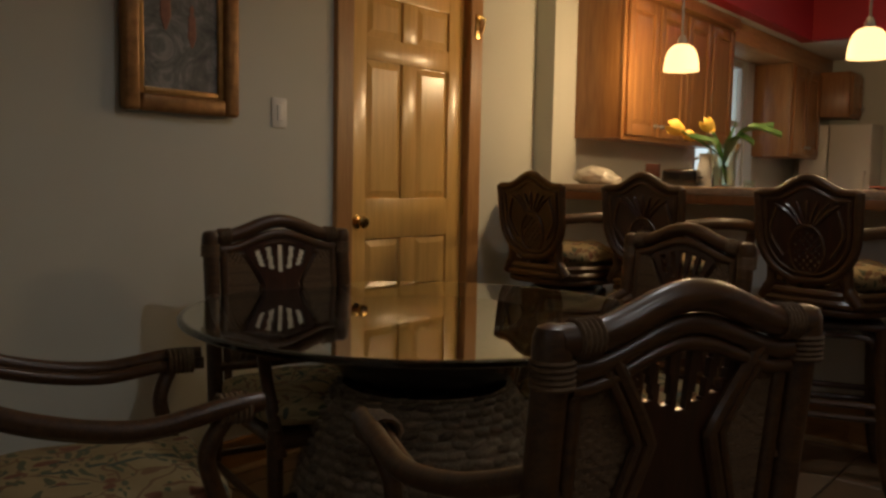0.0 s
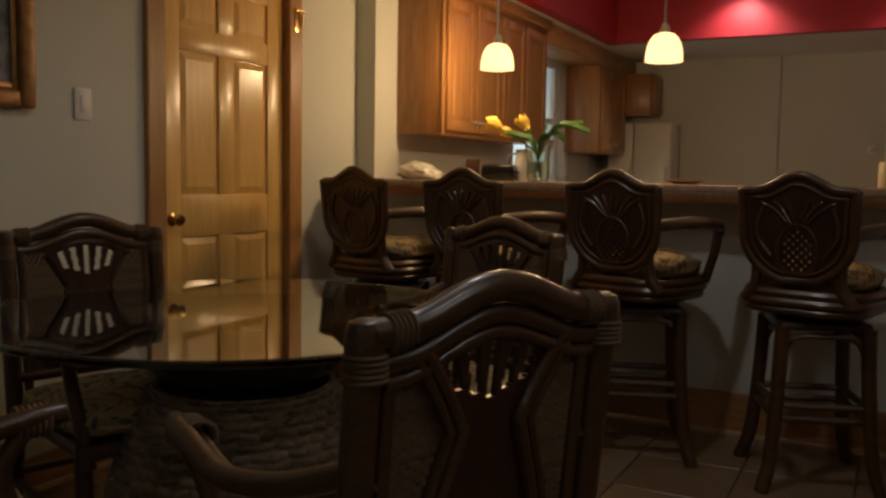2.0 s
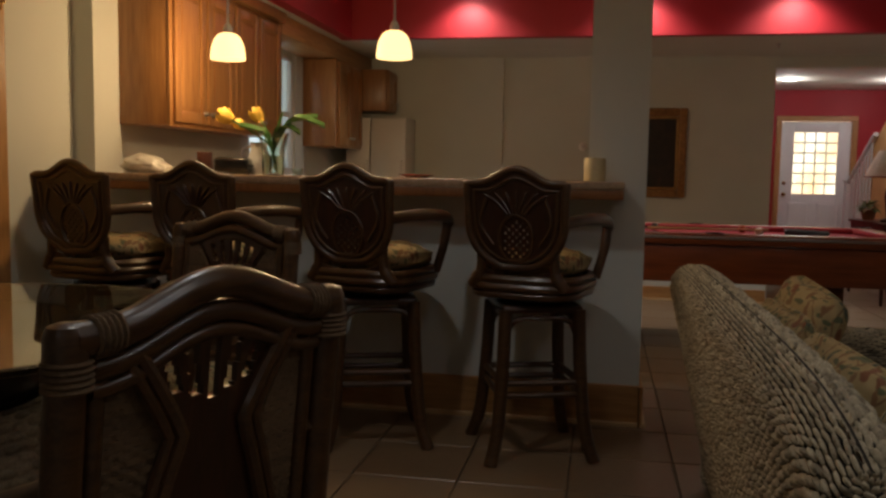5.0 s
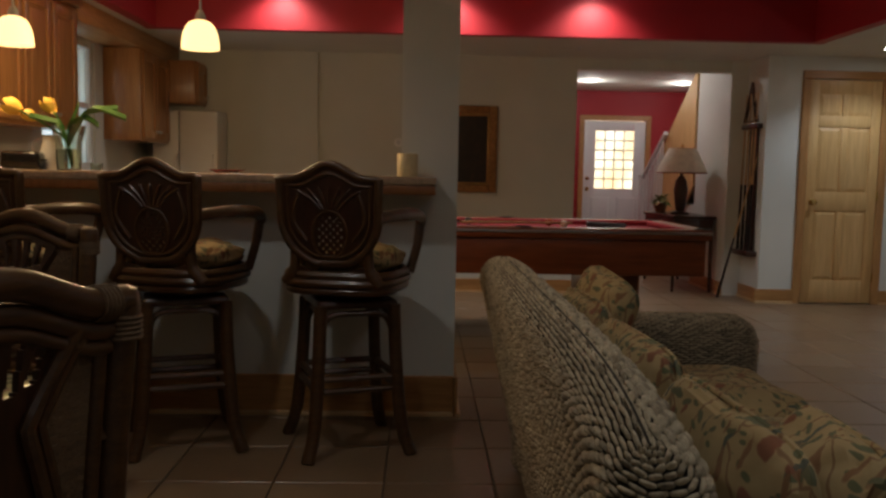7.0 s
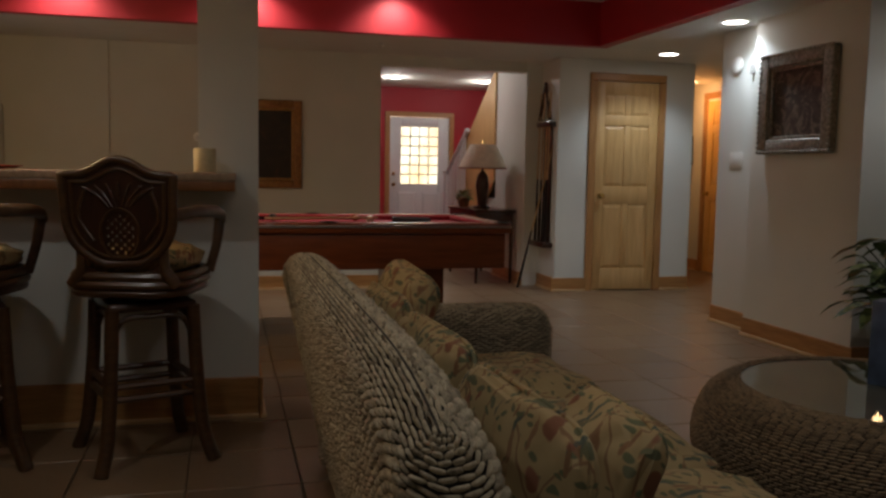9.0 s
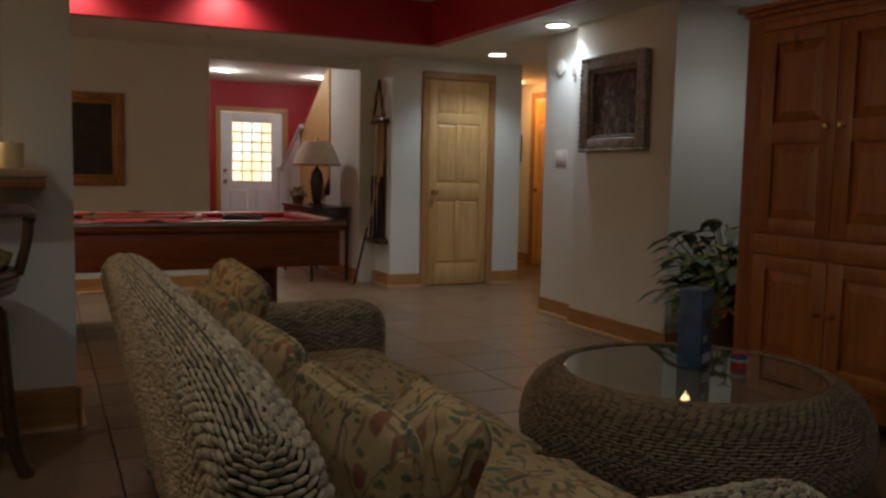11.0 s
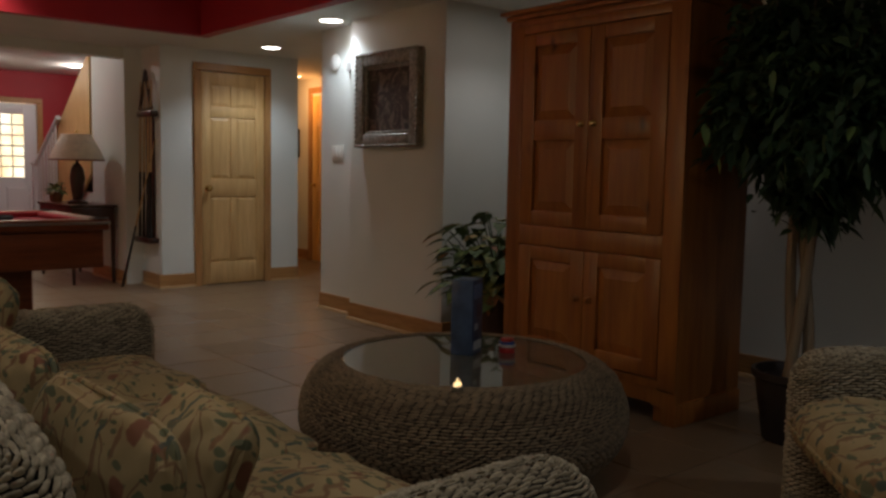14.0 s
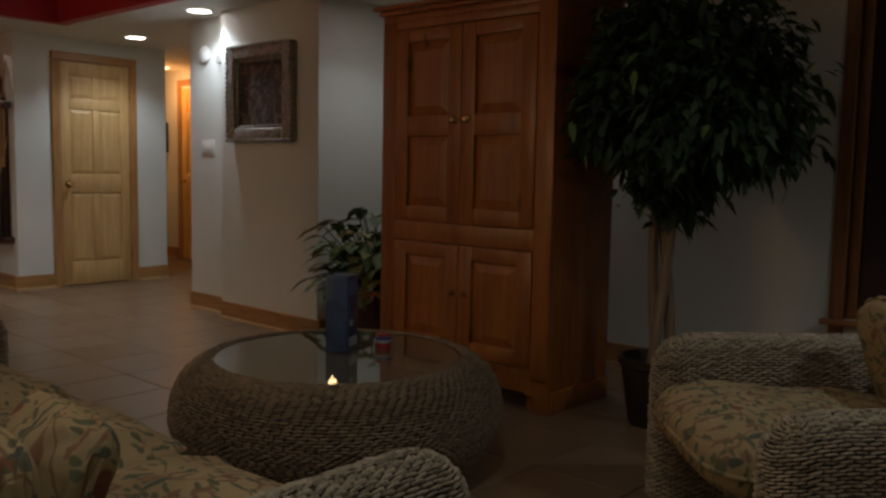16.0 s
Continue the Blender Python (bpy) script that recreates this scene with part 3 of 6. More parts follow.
def wall_cabinet(y0, y1, z0, z1, x0, depth, doors, label):
    cab = thing("wall_cabinet", label, "cabinet", group="kitchen cabinets")
    part("body", block((x0 + 0.002, y0, z0), (x0 + depth - 0.02, y1, z1), 0.003), OAK_CABINET, cab)
    part("face_frame", block((x0 + depth - 0.0195, y0 - 0.002, z0 - 0.006), (x0 + depth - 0.004, y1 + 0.002, z1), 0.003), OAK_CABINET, cab)
    w = (y1 - y0 - 0.03) / doors
    for k in range(doors):
        a, b = y0 + 0.015 + k * w + 0.012, y0 + 0.015 + (k + 1) * w - 0.012
        f = 0.06
        mid = (a + b) / 2
        hw = (b - a) / 2
        d = new("door")
        d.parent = cab
        d.matrix_basis = Matrix.Translation((x0 + depth + 0.016, mid, 0)) @ Matrix.Rotation(radians(90), 4, "Z")
        za, zb = z0 + 0.02, z1 - 0.03
        for lo, hi in (((-hw, 0, za), (-hw + f, 0.018, zb)), ((hw - f, 0, za), (hw, 0.018, zb)), ((-hw + f, 0.001, za), (hw - f, 0.017, za + f)), ((-hw + f, 0.001, zb - f), (hw - f, 0.017, zb))):
            part("door_frame", block(lo, hi, 0.003), OAK_CABINET, d)
        part("panel", raised_panel(-hw + f, hw - f, za + f, zb - f, 0.01, 0.002, 0.03), OAK_CABINET, d, smooth=False)
        side = 1 if k % 2 == 0 else -1
        part("handle", knob_bm((side * (hw - 0.03), 0, za + 0.06), 0.013, 0.025), STEEL, d, "small metal knob")
    return cab


CAB_X = X_KITCHEN
cab = wall_cabinet(4.3, 5.86, 1.375, 2.17, CAB_X, 0.3, 4, "oak wall cabinet with raised panel doors over the counter")
part("crown", block((CAB_X + 0.002, 4.28, 2.171), (CAB_X + 0.34, 5.88, 2.245), 0.012), OAK_CABINET, cab)
cab = wall_cabinet(7.12, 7.86, 1.36, 2.1, CAB_X, 0.31, 2, "oak wall cabinet beyond the kitchen window")
cab = wall_cabinet(7.87, 8.24, 1.72, 2.1, CAB_X, 0.55, 1, "short oak cabinet above the refrigerator")
part("valance", block((CAB_X + 0.003, 5.89, 2.105), (CAB_X + 0.3, 8.24, 2.245), 0.008), OAK_TRIM_Y, cab, "oak valance running above the cabinets")
fridge = thing("refrigerator", "white refrigerator with two doors in the kitchen corner", "refrigerator")
part("body", block((-2.42, 7.93, 0.0), (-1.84, 8.24, 1.66), 0.01), WHITE_ENAMEL, fridge)
part("freezer_door", block((-2.42, 7.87, 0.06), (-2.19, 7.925, 1.655), 0.015), WHITE_ENAMEL, fridge)
part("door", block((-2.18, 7.87, 0.06), (-1.84, 7.925, 1.655), 0.015), WHITE_ENAMEL, fridge)
part("handle", tube(spline([(-1.88, 7.87, 1.25), (-1.88, 7.83, 1.22), (-1.88, 7.83, 0.9), (-1.88, 7.87, 0.87)], 4), 0.011), WHITE_ENAMEL, fridge)
part("handle", tube(spline([(-2.21, 7.87, 1.25), (-2.21, 7.83, 1.22), (-2.21, 7.83, 0.9), (-2.21, 7.87, 0.87)], 4), 0.011), WHITE_ENAMEL, fridge)
base_unit = thing("base_cabinet", "oak base cabinets under the kitchen counter", "cabinet")
part("body", block((X_KITCHEN + 0.003, 4.5, 0.0), (-2.0, 7.8, 0.87), 0.004), OAK_CABINET, base_unit)
part("worktop", block((X_KITCHEN + 0.003, 4.5, 0.871), (-1.97, 7.8, 0.91), 0.006), LAMINATE, base_unit)
structure("wall_back_chase", block((-1.5, Y_BACK - 0.03, 0), (-0.98, Y_BACK - 0.001, Z_LOW)), WALL)
stat = thing("thermostat", "small round grey thermostat on the back wall", "thermostat", pose(-0.22, Y_BACK, 1.42))
part("base", knob_bm((0, 0, 0), 0.04, 0.03), WHITE_PLASTIC, stat)
part("dial", knob_bm((0, -0.03, 0), 0.02, 0.012), STEEL, stat)


def dome(r, h, n=10):
    return [(r * math.cos(math.pi / 2 * k / n) ** 0.62, h * math.sin(math.pi / 2 * k / n)) for k in range(n + 1)]


for i, (x, y, z) in enumerate(PENDANTS):
    lamp = thing("pendant_lamp", "lit pendant lamp with a white glass dome over the bar", "lamp", pose(x, y, z), group="pendants over the bar")
    shade = part("shade", lathe([(0.083, 0.0)] + dome(0.088, 0.135)), SHADE_GLOW, lamp, "glowing frosted glass dome")
    shade.visible_shadow = False
    part("cap", lathe([(0.024, 0.13), (0.024, 0.155), (0.012, 0.18), (0, 0.18)], 16), STEEL, lamp)
    part("cord", tube([(0, 0, 0.18), (0, 0, Z_TRAY - z - 0.02)], 0.006), STEEL, lamp)
    part("canopy", lathe([(0.06, Z_TRAY - z - 0.025), (0.06, Z_TRAY - z)], 20), STEEL, lamp)

# things on the bar
bag = bmesh.new()
bmesh.ops.create_icosphere(bag, subdivisions=4, radius=1)
for v in bag.verts:
    k = 1 + 0.18 * noise.noise(v.co * 2.3) + 0.06 * noise.noise(v.co * 7)
    v.co = Vector((v.co.x * 0.13 * k, v.co.y * 0.09 * k, max(v.co.z, -0.75) * 0.055 * k + 0.042 - 0.16 * max(0, v.co.x) * 0.16))
solid("bread_bag", bag, plain("bag_film", (0.6, 0.56, 0.48), 0.3, 0, 0.25, 14, 0.3), "crumpled pale plastic bread bag on the bar", "bag").location = (-2.37, 4.2, 1.121)
toaster = thing("toaster", "black toaster standing on the bar", "toaster", pose(-1.93, 4.3, 1.12, 0, 0, 8))
part("body", block((-0.09, -0.06, 0.0), (0.09, 0.06, 0.085), 0.018, 3), BLACK, toaster)
part("lever", block((0.091, -0.01, 0.04), (0.11, 0.01, 0.05), 0.003), BLACK_MATT, toaster)
part("slot", block((-0.07, -0.03, 0.0851), (0.07, -0.015, 0.087)), BLACK_MATT, toaster)
solid("brown_box", block((-0.035, -0.025, 0), (0.035, 0.025, 0.115), 0.004), plain("brown_card", (0.09, 0.03, 0.018), 0.5), "small dark brown box upright on the bar", "box").matrix_basis = pose(-2.1, 4.32, 1.12, 0, 0, 12)
pitcher = thing("pitcher", "white ceramic pitcher behind the vase on the bar", "pitcher", pose(-1.83, 4.4, 1.12))
part("body", lathe([(0.045, 0), (0.05, 0.02), (0.055, 0.09), (0.042, 0.15), (0.05, 0.17)], 24), WHITE_PLASTIC, pitcher)
part("handle", tube(spline([(-0.048, 0, 0.15), (-0.09, 0, 0.13), (-0.085, 0, 0.07), (-0.05, 0, 0.05)], 5), 0.007), WHITE_PLASTIC, pitcher)
vase = thing("vase", "clear glass vase of yellow tulips on the bar", "vase", pose(-1.7, 4.28, 1.12))
part("glass", lathe([(0.05, 0.0), (0.055, 0.004), (0.06, 0.05), (0.058, 0.13), (0.08, 0.215), (0.077, 0.215), (0.055, 0.13), (0.057, 0.05), (0.05, 0.008), (0, 0.008)], 32), GLASS, vase)
part("water", lathe([(0.049, 0.01), (0.0555, 0.05), (0.054, 0.1), (0, 0.1)], 24), glass("water", (0.85, 0.95, 0.88)), vase)
STEM = plain("tulip_green", (0.09, 0.19, 0.045), 0.45, 0, 0.3, 30)
PETAL = plain("tulip_yellow", (0.85, 0.52, 0.07), 0.5, 0, 0.2, 20)
heads = [(-0.225, -0.01, 0.28, 0.043), (-0.085, 0.03, 0.285, 0.037), (-0.19, 0.06, 0.25, 0.03)]
for hx, hy, hz, r in heads:
    part("stem", tube(spline([(0.01, 0, 0.02), (-0.01, 0, 0.14), (hx * 0.5, hy, 0.22), (hx, hy, hz)], 6), 0.0055), STEM, vase)
    for k in range(6):
        a = k * math.pi / 3
        bm = bmesh.new()
        rows = []
        for j in range(6):
            t = j / 5
            w, out = r * 0.75 * math.sin(math.pi * (0.15 + 0.8 * t)), r * (0.25 + 0.75 * math.sin(math.pi * (0.1 + 0.62 * t)))
            rows.append([bm.verts.new((hx + out * math.cos(a + s * w / max(out, 0.01)), hy + out * math.sin(a + s * w / max(out, 0.01)), hz - 0.01 + t * r * 2.1)) for s in (-0.8, 0, 0.8)])
        for p, q in zip(rows, rows[1:]):
            for s in range(2):
                bm.faces.new((p[s], p[s + 1], q[s + 1], q[s]))
        tilt = Matrix.Translation((hx, hy, hz)) @ Matrix.Rotation(radians(-62 if hx < -0.15 else -38), 4, "Y") @ Matrix.Translation((-hx, -hy, -hz))
        bmesh.ops.transform(bm, matrix=tilt, verts=bm.verts)
        part("petal", bm, PETAL, vase)
for (lx, ly, lz), (mx, my, mz), w in (((0.27, 0.02, 0.24), (0.12, 0.01, 0.285), 0.05), ((0.16, -0.04, 0.20), (0.08, -0.02, 0.24), 0.045), ((-0.17, -0.03, 0.24), (-0.08, -0.02, 0.22), 0.032), ((0.22, 0.05, 0.29), (0.09, 0.03, 0.27), 0.04), ((0.06, -0.02, 0.31), (0.03, 0, 0.24), 0.035)):
    line = spline([(0.0, 0, 0.1), (mx * 0.4, my * 0.5, 0.2), (mx, my, mz), (lx, ly, lz)], 5)
    bm, prev = bmesh.new(), None
    for j, p in enumerate(line):
        t = j / (len(line) - 1)
        ww = w * math.sin(math.pi * min(0.97, 0.12 + 0.88 * t)) ** 0.8
        row = [bm.verts.new(p + Vector((0, -ww, 0.012))), bm.verts.new(p), bm.verts.new(p + Vector((0, ww * 0.6, 0.03)))]
        if prev:
            for s in range(2):
                bm.faces.new((prev[s], prev[s + 1], row[s + 1], row[s]))
        prev = row
    part("leaf", bm, STEM, vase)
tumbler = thing("tumbler", "short clear drinking glass on the bar", "glass", pose(-1.56, 4.26, 1.12))
part("glass", lathe([(0.026, 0), (0.03, 0.035), (0.028, 0.035), (0.024, 0.005), (0, 0.005)], 20), GLASS, tumbler)
candle = thing("candle", "thick cream pillar candle at the bar's end", "candle", pose(-0.06, 3.93, 1.121))
part("wax", lathe([(0.046, 0), (0.047, 0.003), (0.047, 0.095), (0.042, 0.102), (0.03, 0.094), (0, 0.092)], 28), plain("cream_wax", (0.62, 0.52, 0.3), 0.45, 0, 0.12, 20), candle)
part("wick", tube([(0, 0, 0.09), (0.002, 0, 0.108)], 0.0015, 5), BLACK_MATT, candle)
plate = solid("plate", lathe([(0.05, 0), (0.09, 0.012), (0.088, 0.015), (0.05, 0.004), (0, 0.004)], 28), WHITE_PLASTIC, "shallow dark red dish lying on the bar", "dish")
plate.data.materials[0] = plain("red_glaze", (0.2, 0.03, 0.02), 0.25)
plate.location = (-0.95, 4.32, 1.121)

# ================= seating =================
def plate_grid(xs, zs, inside, thick, depth, step=0.005):
    """A thin carved plate cut from a fine grid; inside(x, z) says where wood stands, depth(x, z) bends it."""
    bm = bmesh.new()
    nx, nz = int((xs[1] - xs[0]) / step), int((zs[1] - zs[0]) / step)
    verts = {}

    def at(i, k, side):
        if (i, k, side) not in verts:
            x, z = xs[0] + i * step, zs[0] + k * step
            verts[i, k, side] = bm.verts.new((x, depth(x, z) + side * thick, z))
        return verts[i, k, side]
    cell = [[inside(xs[0] + (i + 0.5) * step, zs[0] + (k + 0.5) * step) for k in range(nz)] for i in range(nx)]
    for i in range(nx):
        for k in range(nz):
            if not cell[i][k]:
                continue
            for s in (0, 1):
                q = [at(i, k, s), at(i + 1, k, s), at(i + 1, k + 1, s), at(i, k + 1, s)]
                bm.faces.new(q if s == 0 else q[::-1])
            for di, dk, a, b in ((-1, 0, (i, k), (i, k + 1)), (1, 0, (i + 1, k + 1), (i + 1, k)), (0, -1, (i + 1, k), (i, k)), (0, 1, (i, k + 1), (i + 1, k + 1))):
                ii, kk = i + di, k + dk
                if not (0 <= ii < nx and 0 <= kk < nz and cell[ii][kk]):
                    bm.faces.new((at(*a, 0), at(*a, 1), at(*b, 1), at(*b, 0)))
    return bm


def cushion_bm(sx, sy, sz, e=0.32, nu=48, nv=24, wob=0.014, seed=0.0):
    """A stuffed cushion, half sizes given: squared outline, swollen middle, soft creases."""
    bm = bmesh.new()

    def sg(c, p):
        return math.copysign(abs(c) ** p, c)
    rings = []
    for j in range(nv + 1):
        b = -math.pi / 2 + math.pi * j / nv
        ring = []
        for i in range(nu):
            a = 2 * math.pi * i / nu
            x, y, z = sg(math.cos(a), e) * sg(math.cos(b), 0.55), sg(math.sin(a), e) * sg(math.cos(b), 0.55), sg(math.sin(b), 0.75)
            k = wob * noise.noise(Vector((x * 2 + seed, y * 2, z * 2))) + wob * 0.5 * noise.noise(Vector((x * 6, y * 6 + seed, z * 6)))
            puff = 1 + 0.12 * (1 - x * x) * (1 - y * y)
            ring.append(bm.verts.new((x * sx + k, y * sy + k, z * sz * puff + k)))
        rings.append(ring)
    for p, q in zip(rings, rings[1:]):
        for i in range(nu):
            bm.faces.new((p[i], p[(i + 1) % nu], q[(i + 1) % nu], q[i]))
    bmesh.ops.remove_doubles(bm, verts=bm.verts, dist=1e-5)
    return bm


def strands(surface, ulen, vlen, length, pitch, bulge, seed=1, fill=0.8, vary=0.25):
    """Woven strands over a surface(u, v) in [0, 1]: short domed lengths laid in staggered rows."""
    rnd = random.Random(seed)
    verts, faces = [], []
    rows = max(2, int(vlen / pitch))
    for r in range(rows):
        v0, v1 = (r + 0.5 - 0.54 * fill) / rows, (r + 0.5 + 0.54 * fill) / rows
        vm = (r + 0.5) / rows
        ul = ulen(vm) if callable(ulen) else ulen
        n = max(3, int(ul / length))
        for c in range(n):
            u0, u1 = (c + (r % 2) * 0.5 + 0.02) / n, (c + (r % 2) * 0.5 + 0.98) / n
            b = bulge * (1 + rnd.uniform(-vary, vary) * 2)
            dv = (rnd.uniform(-0.25, 0.25) + (0.3 if c % 2 else -0.1)) / rows
            base = len(verts)
            for i, (fu, hu) in enumerate(((0.0, 0.0), (0.18, 0.75), (0.5, 1.0), (0.82, 0.75), (1.0, 0.0))):
                u = u0 + (u1 - u0) * fu
                for fv, hv in ((0.0, 0.0), (0.25, 0.8), (0.75, 0.8), (1.0, 0.0)):
                    squeeze = 0.5 + (fv - 0.5) * (0.55 + 0.45 * hu)
                    v = min(1, max(0, v0 + (v1 - v0) * squeeze + dv * (fu - 0.5)))
                    p, nrm = surface.shell(u % 1.0, v)
                    verts.append(p + nrm * (b * (hu * hv) - 0.3 * bulge * (hv == 0 or hu == 0)))
            for i in range(4):
                for k in range(3):
                    a = base + i * 4 + k
                    faces.append((a, a + 1, a + 5, a + 4))
    me = bpy.data.meshes.new("weave")
    me.from_pydata(verts, [], faces)
    me.polygons.foreach_set("use_smooth", [True] * len(me.polygons))
    return me


class Surface:
    """A parametric shell with an outward normal."""
    def __init__(self, fn):
        self.fn = fn

    def __call__(self, u, v):
        return self.fn(u, v)

    def shell(self, u, v):
        h = 1e-3
        p = self.fn(u, v)
        du = self.fn((u + h), v) - self.fn((u - h), v)
        v2, v1 = min(1, v + h), max(0, v - h)
        dv = self.fn(u, v2) - self.fn(u, v1)
        n = du.cross(dv)
        return p, (n.normalized() if n.length > 1e-12 else Vector((0, 0, 1)))


def slab_surface(length, thick, z0, z1, lean=0.0, drop=0.0, flare=0.0):
    """An upright slab, rounded on top and at both ends; along local x, centred; lean shifts its top to -y."""
    r = thick / 2
    straight = length - thick
    per = 2 * straight + 2 * math.pi * r
    wall = z1 - z0 - r
    tot = wall + r * math.pi / 2

    def fn(u, v):
        s = v * tot
        if s < wall:
            off, z = r, z0 + s
        else:
            a = min((s - wall) / r, math.pi / 2)
            off, z = max(r * math.cos(a), 0.004), z1 - r + r * math.sin(a)
        d = (u % 1.0) * per
        if d < straight:
            x, y, ex = -straight / 2 + d, -off, 0
        elif d < straight + math.pi * r:
            a = (d - straight) / r
            x, y = straight / 2 + off * math.sin(a), -off * math.cos(a)
        elif d < 2 * straight + math.pi * r:
            x, y = straight / 2 - (d - straight - math.pi * r), off
        else:
            a = (d - 2 * straight - math.pi * r) / r
            x, y = -straight / 2 - off * math.sin(a), off * math.cos(a)
        k = (z - z0) / (z1 - z0)
        dz = drop * (2 * x / length) ** 6 * k
        return Vector((x, y - lean * k, z - dz))
    return Surface(fn), per, tot


def sheet(surface, nu, nv, off=0.0):
    bm = bmesh.new()
    rows = []
    for j in range(nv + 1):
        row = []
        for i in range(nu):
            p, n = surface.shell(i / nu, j / nv)
            row.append(bm.verts.new(p + n * off))
        rows.append(row)
    for a, b in zip(rows, rows[1:]):
        for i in range(nu):
            bm.faces.new((a[i], a[(i + 1) % nu], b[(i + 1) % nu], b[i]))
    bm.faces.new(rows[0][::-1])
    return bm


def woven_slab(name, parent, m, length, thick, z0, z1, mat, seed, lean=0.0, drop=0.0, strand=0.034, pitch=0.0094):
    s, per, tot = slab_surface(length, thick, z0, z1, lean, drop)
    # core sheet coloured as the shade between strands
    core = part(name, sheet(s, 60, 16, -0.006), WEAVE_SHADE, parent)
    core.matrix_basis = m
    w = new("weave", strands(s, per, tot, strand, pitch, 0.006, seed, 0.74, 0.3))
    w.data.materials.append(mat)
    w.parent = core
    tagged(w, "thick braided sea-grass strands", kind="stuff")
    return core


def cushion(name, parent, m, sx, sy, sz, mat, seed, label=""):
    c = part(name, cushion_bm(sx, sy, sz, seed=seed), mat, parent, label)
    c.matrix_basis = m
    e = 0.32
    rim = []
    for i in range(48):
        a = 2 * math.pi * i / 48
        cx, cy = math.copysign(abs(math.cos(a)) ** e, math.cos(a)), math.copysign(abs(math.sin(a)) ** e, math.sin(a))
        rim.append((cx * sx * 1.005, cy * sy * 1.005, 0))
    part("piping", tube(rim, 0.006, 6, closed=True), mat, c)
    return c


# ---- sofa: local x along its length, faces +y; turned to face the armoire ----
SOFA_M = pose(0.36, 2.2, 0, 0, 0, -90)
sofa = thing("sofa", "sea-grass wicker sofa with tan floral leaf-print cushions", "sofa", SOFA_M)
woven_slab("backrest", sofa, pose(0, 0.1, 0), 2.28, 0.14, 0.03, 0.865, ROPE, 3, lean=0.17, drop=0.08)
for sx, sd in ((-1, 5), (1, 7)):
    woven_slab("armrest", sofa, pose(sx * 1.08, 0.47, 0, 0, 0, 90), 0.92, 0.2, 0.03, 0.625, ROPE, sd, drop=0.015)
woven_slab("seat_base", sofa, pose(0, 0.5, 0), 2.1, 0.7, 0.04, 0.32, ROPE_DARK, 9, drop=0.0, strand=0.05, pitch=0.022)
for k in range(3):
    cushion("seat_cushion", sofa, pose(-0.655 + k * 0.655, 0.5, 0.395, random.uniform(-1, 1), 1.5 * (k - 1), 0), 0.325, 0.37, 0.085, FLORAL, 3.3 * k)
for k in range(3):
    cushion("back_cushion", sofa, pose(-0.66 + k * 0.655, 0.155, 0.56, 77, random.uniform(-4, 4), random.uniform(-4, 4)), 0.33, 0.19, 0.042, FLORAL, 9.1 + 2.7 * k)
cushion("throw_pillow", sofa, pose(-0.85, 0.26, 0.615, 72, 8, 10), 0.2, 0.19, 0.06, FLORAL, 21.0)
cushion("throw_pillow", sofa, pose(0.7, 0.29, 0.56, 64, -4, -8), 0.21, 0.18, 0.06, FLORAL, 25.0)

# ---- armchair ----
CHAIR_AT, CHAIR_TURN = (2.68, 0.77), 43
armchair = thing("armchair", "sea-grass wicker armchair with a floral seat cushion", "armchair", pose(CHAIR_AT[0], CHAIR_AT[1], 0, 0, 0, CHAIR_TURN))
for sx, sd in ((-1, 15), (1, 17)):
    woven_slab("armrest", armchair, pose(sx * 0.47, 0.02, 0, 0, 0, 90), 0.92, 0.18, 0.03, 0.6, ROPE, sd, drop=0.05)
woven_slab("backrest", armchair, pose(0, -0.42, 0), 1.1, 0.17, 0.03, 0.84, ROPE, 13, lean=0.06, drop=0.08)
woven_slab("seat_base", armchair, pose(0, 0.05, 0), 0.8, 0.74, 0.04, 0.3, ROPE_DARK, 19, strand=0.05, pitch=0.022)
cushion("seat_cushion", armchair, pose(0, 0.13, 0.38, 2, 0, 0), 0.37, 0.41, 0.1, FLORAL, 31.0)
cushion("back_cushion", armchair, pose(0, -0.24, 0.55, 70, 0, 3), 0.33, 0.23, 0.085, FLORAL, 37.0)

# ---- coffee table: a fat woven ring with a glass top ----
CT = (2.25, 2.545)
coffee = thing("coffee_table", "round woven sea-grass coffee table with a glass top", "coffee table", pose(CT[0], CT[1], 0))
prof = spline([(0.45, 0, 0.0), (0.545, 0, 0.045), (0.625, 0, 0.15), (0.635, 0, 0.25), (0.595, 0, 0.355), (0.525, 0, 0.408), (0.475, 0, 0.415)], 8)


def ring_fn(u, v):
    s = v * (len(prof) - 1)
    i = min(int(s), len(prof) - 2)
    p = prof[i].lerp(prof[i + 1], s - i)
    a = -2 * math.pi * u
    return Vector((p.x * math.cos(-a), p.x * math.sin(-a), p.z))


ring = Surface(ring_fn)
# dark inner shell, its colour standing for shade between the rows
body = part("body", sheet(ring, 80, 30, -0.006), WEAVE_SHADE, coffee)
w = new("weave", strands(ring, lambda v: 2 * math.pi * ring_fn(0, v).x, 0.68, 0.036, 0.0108, 0.006, 23))
w.data.materials.append(ROPE_DARK)
w.parent = body
tagged(w, "braided brown sea-grass rows", kind="stuff")
part("deck", lathe([(0.47, 0.39), (0.47, 0.4), (0, 0.4)], 48), plain("deck_board", (0.3, 0.22, 0.15), 0.6, 0, 0.2, 12), coffee, "pale board under the glass")
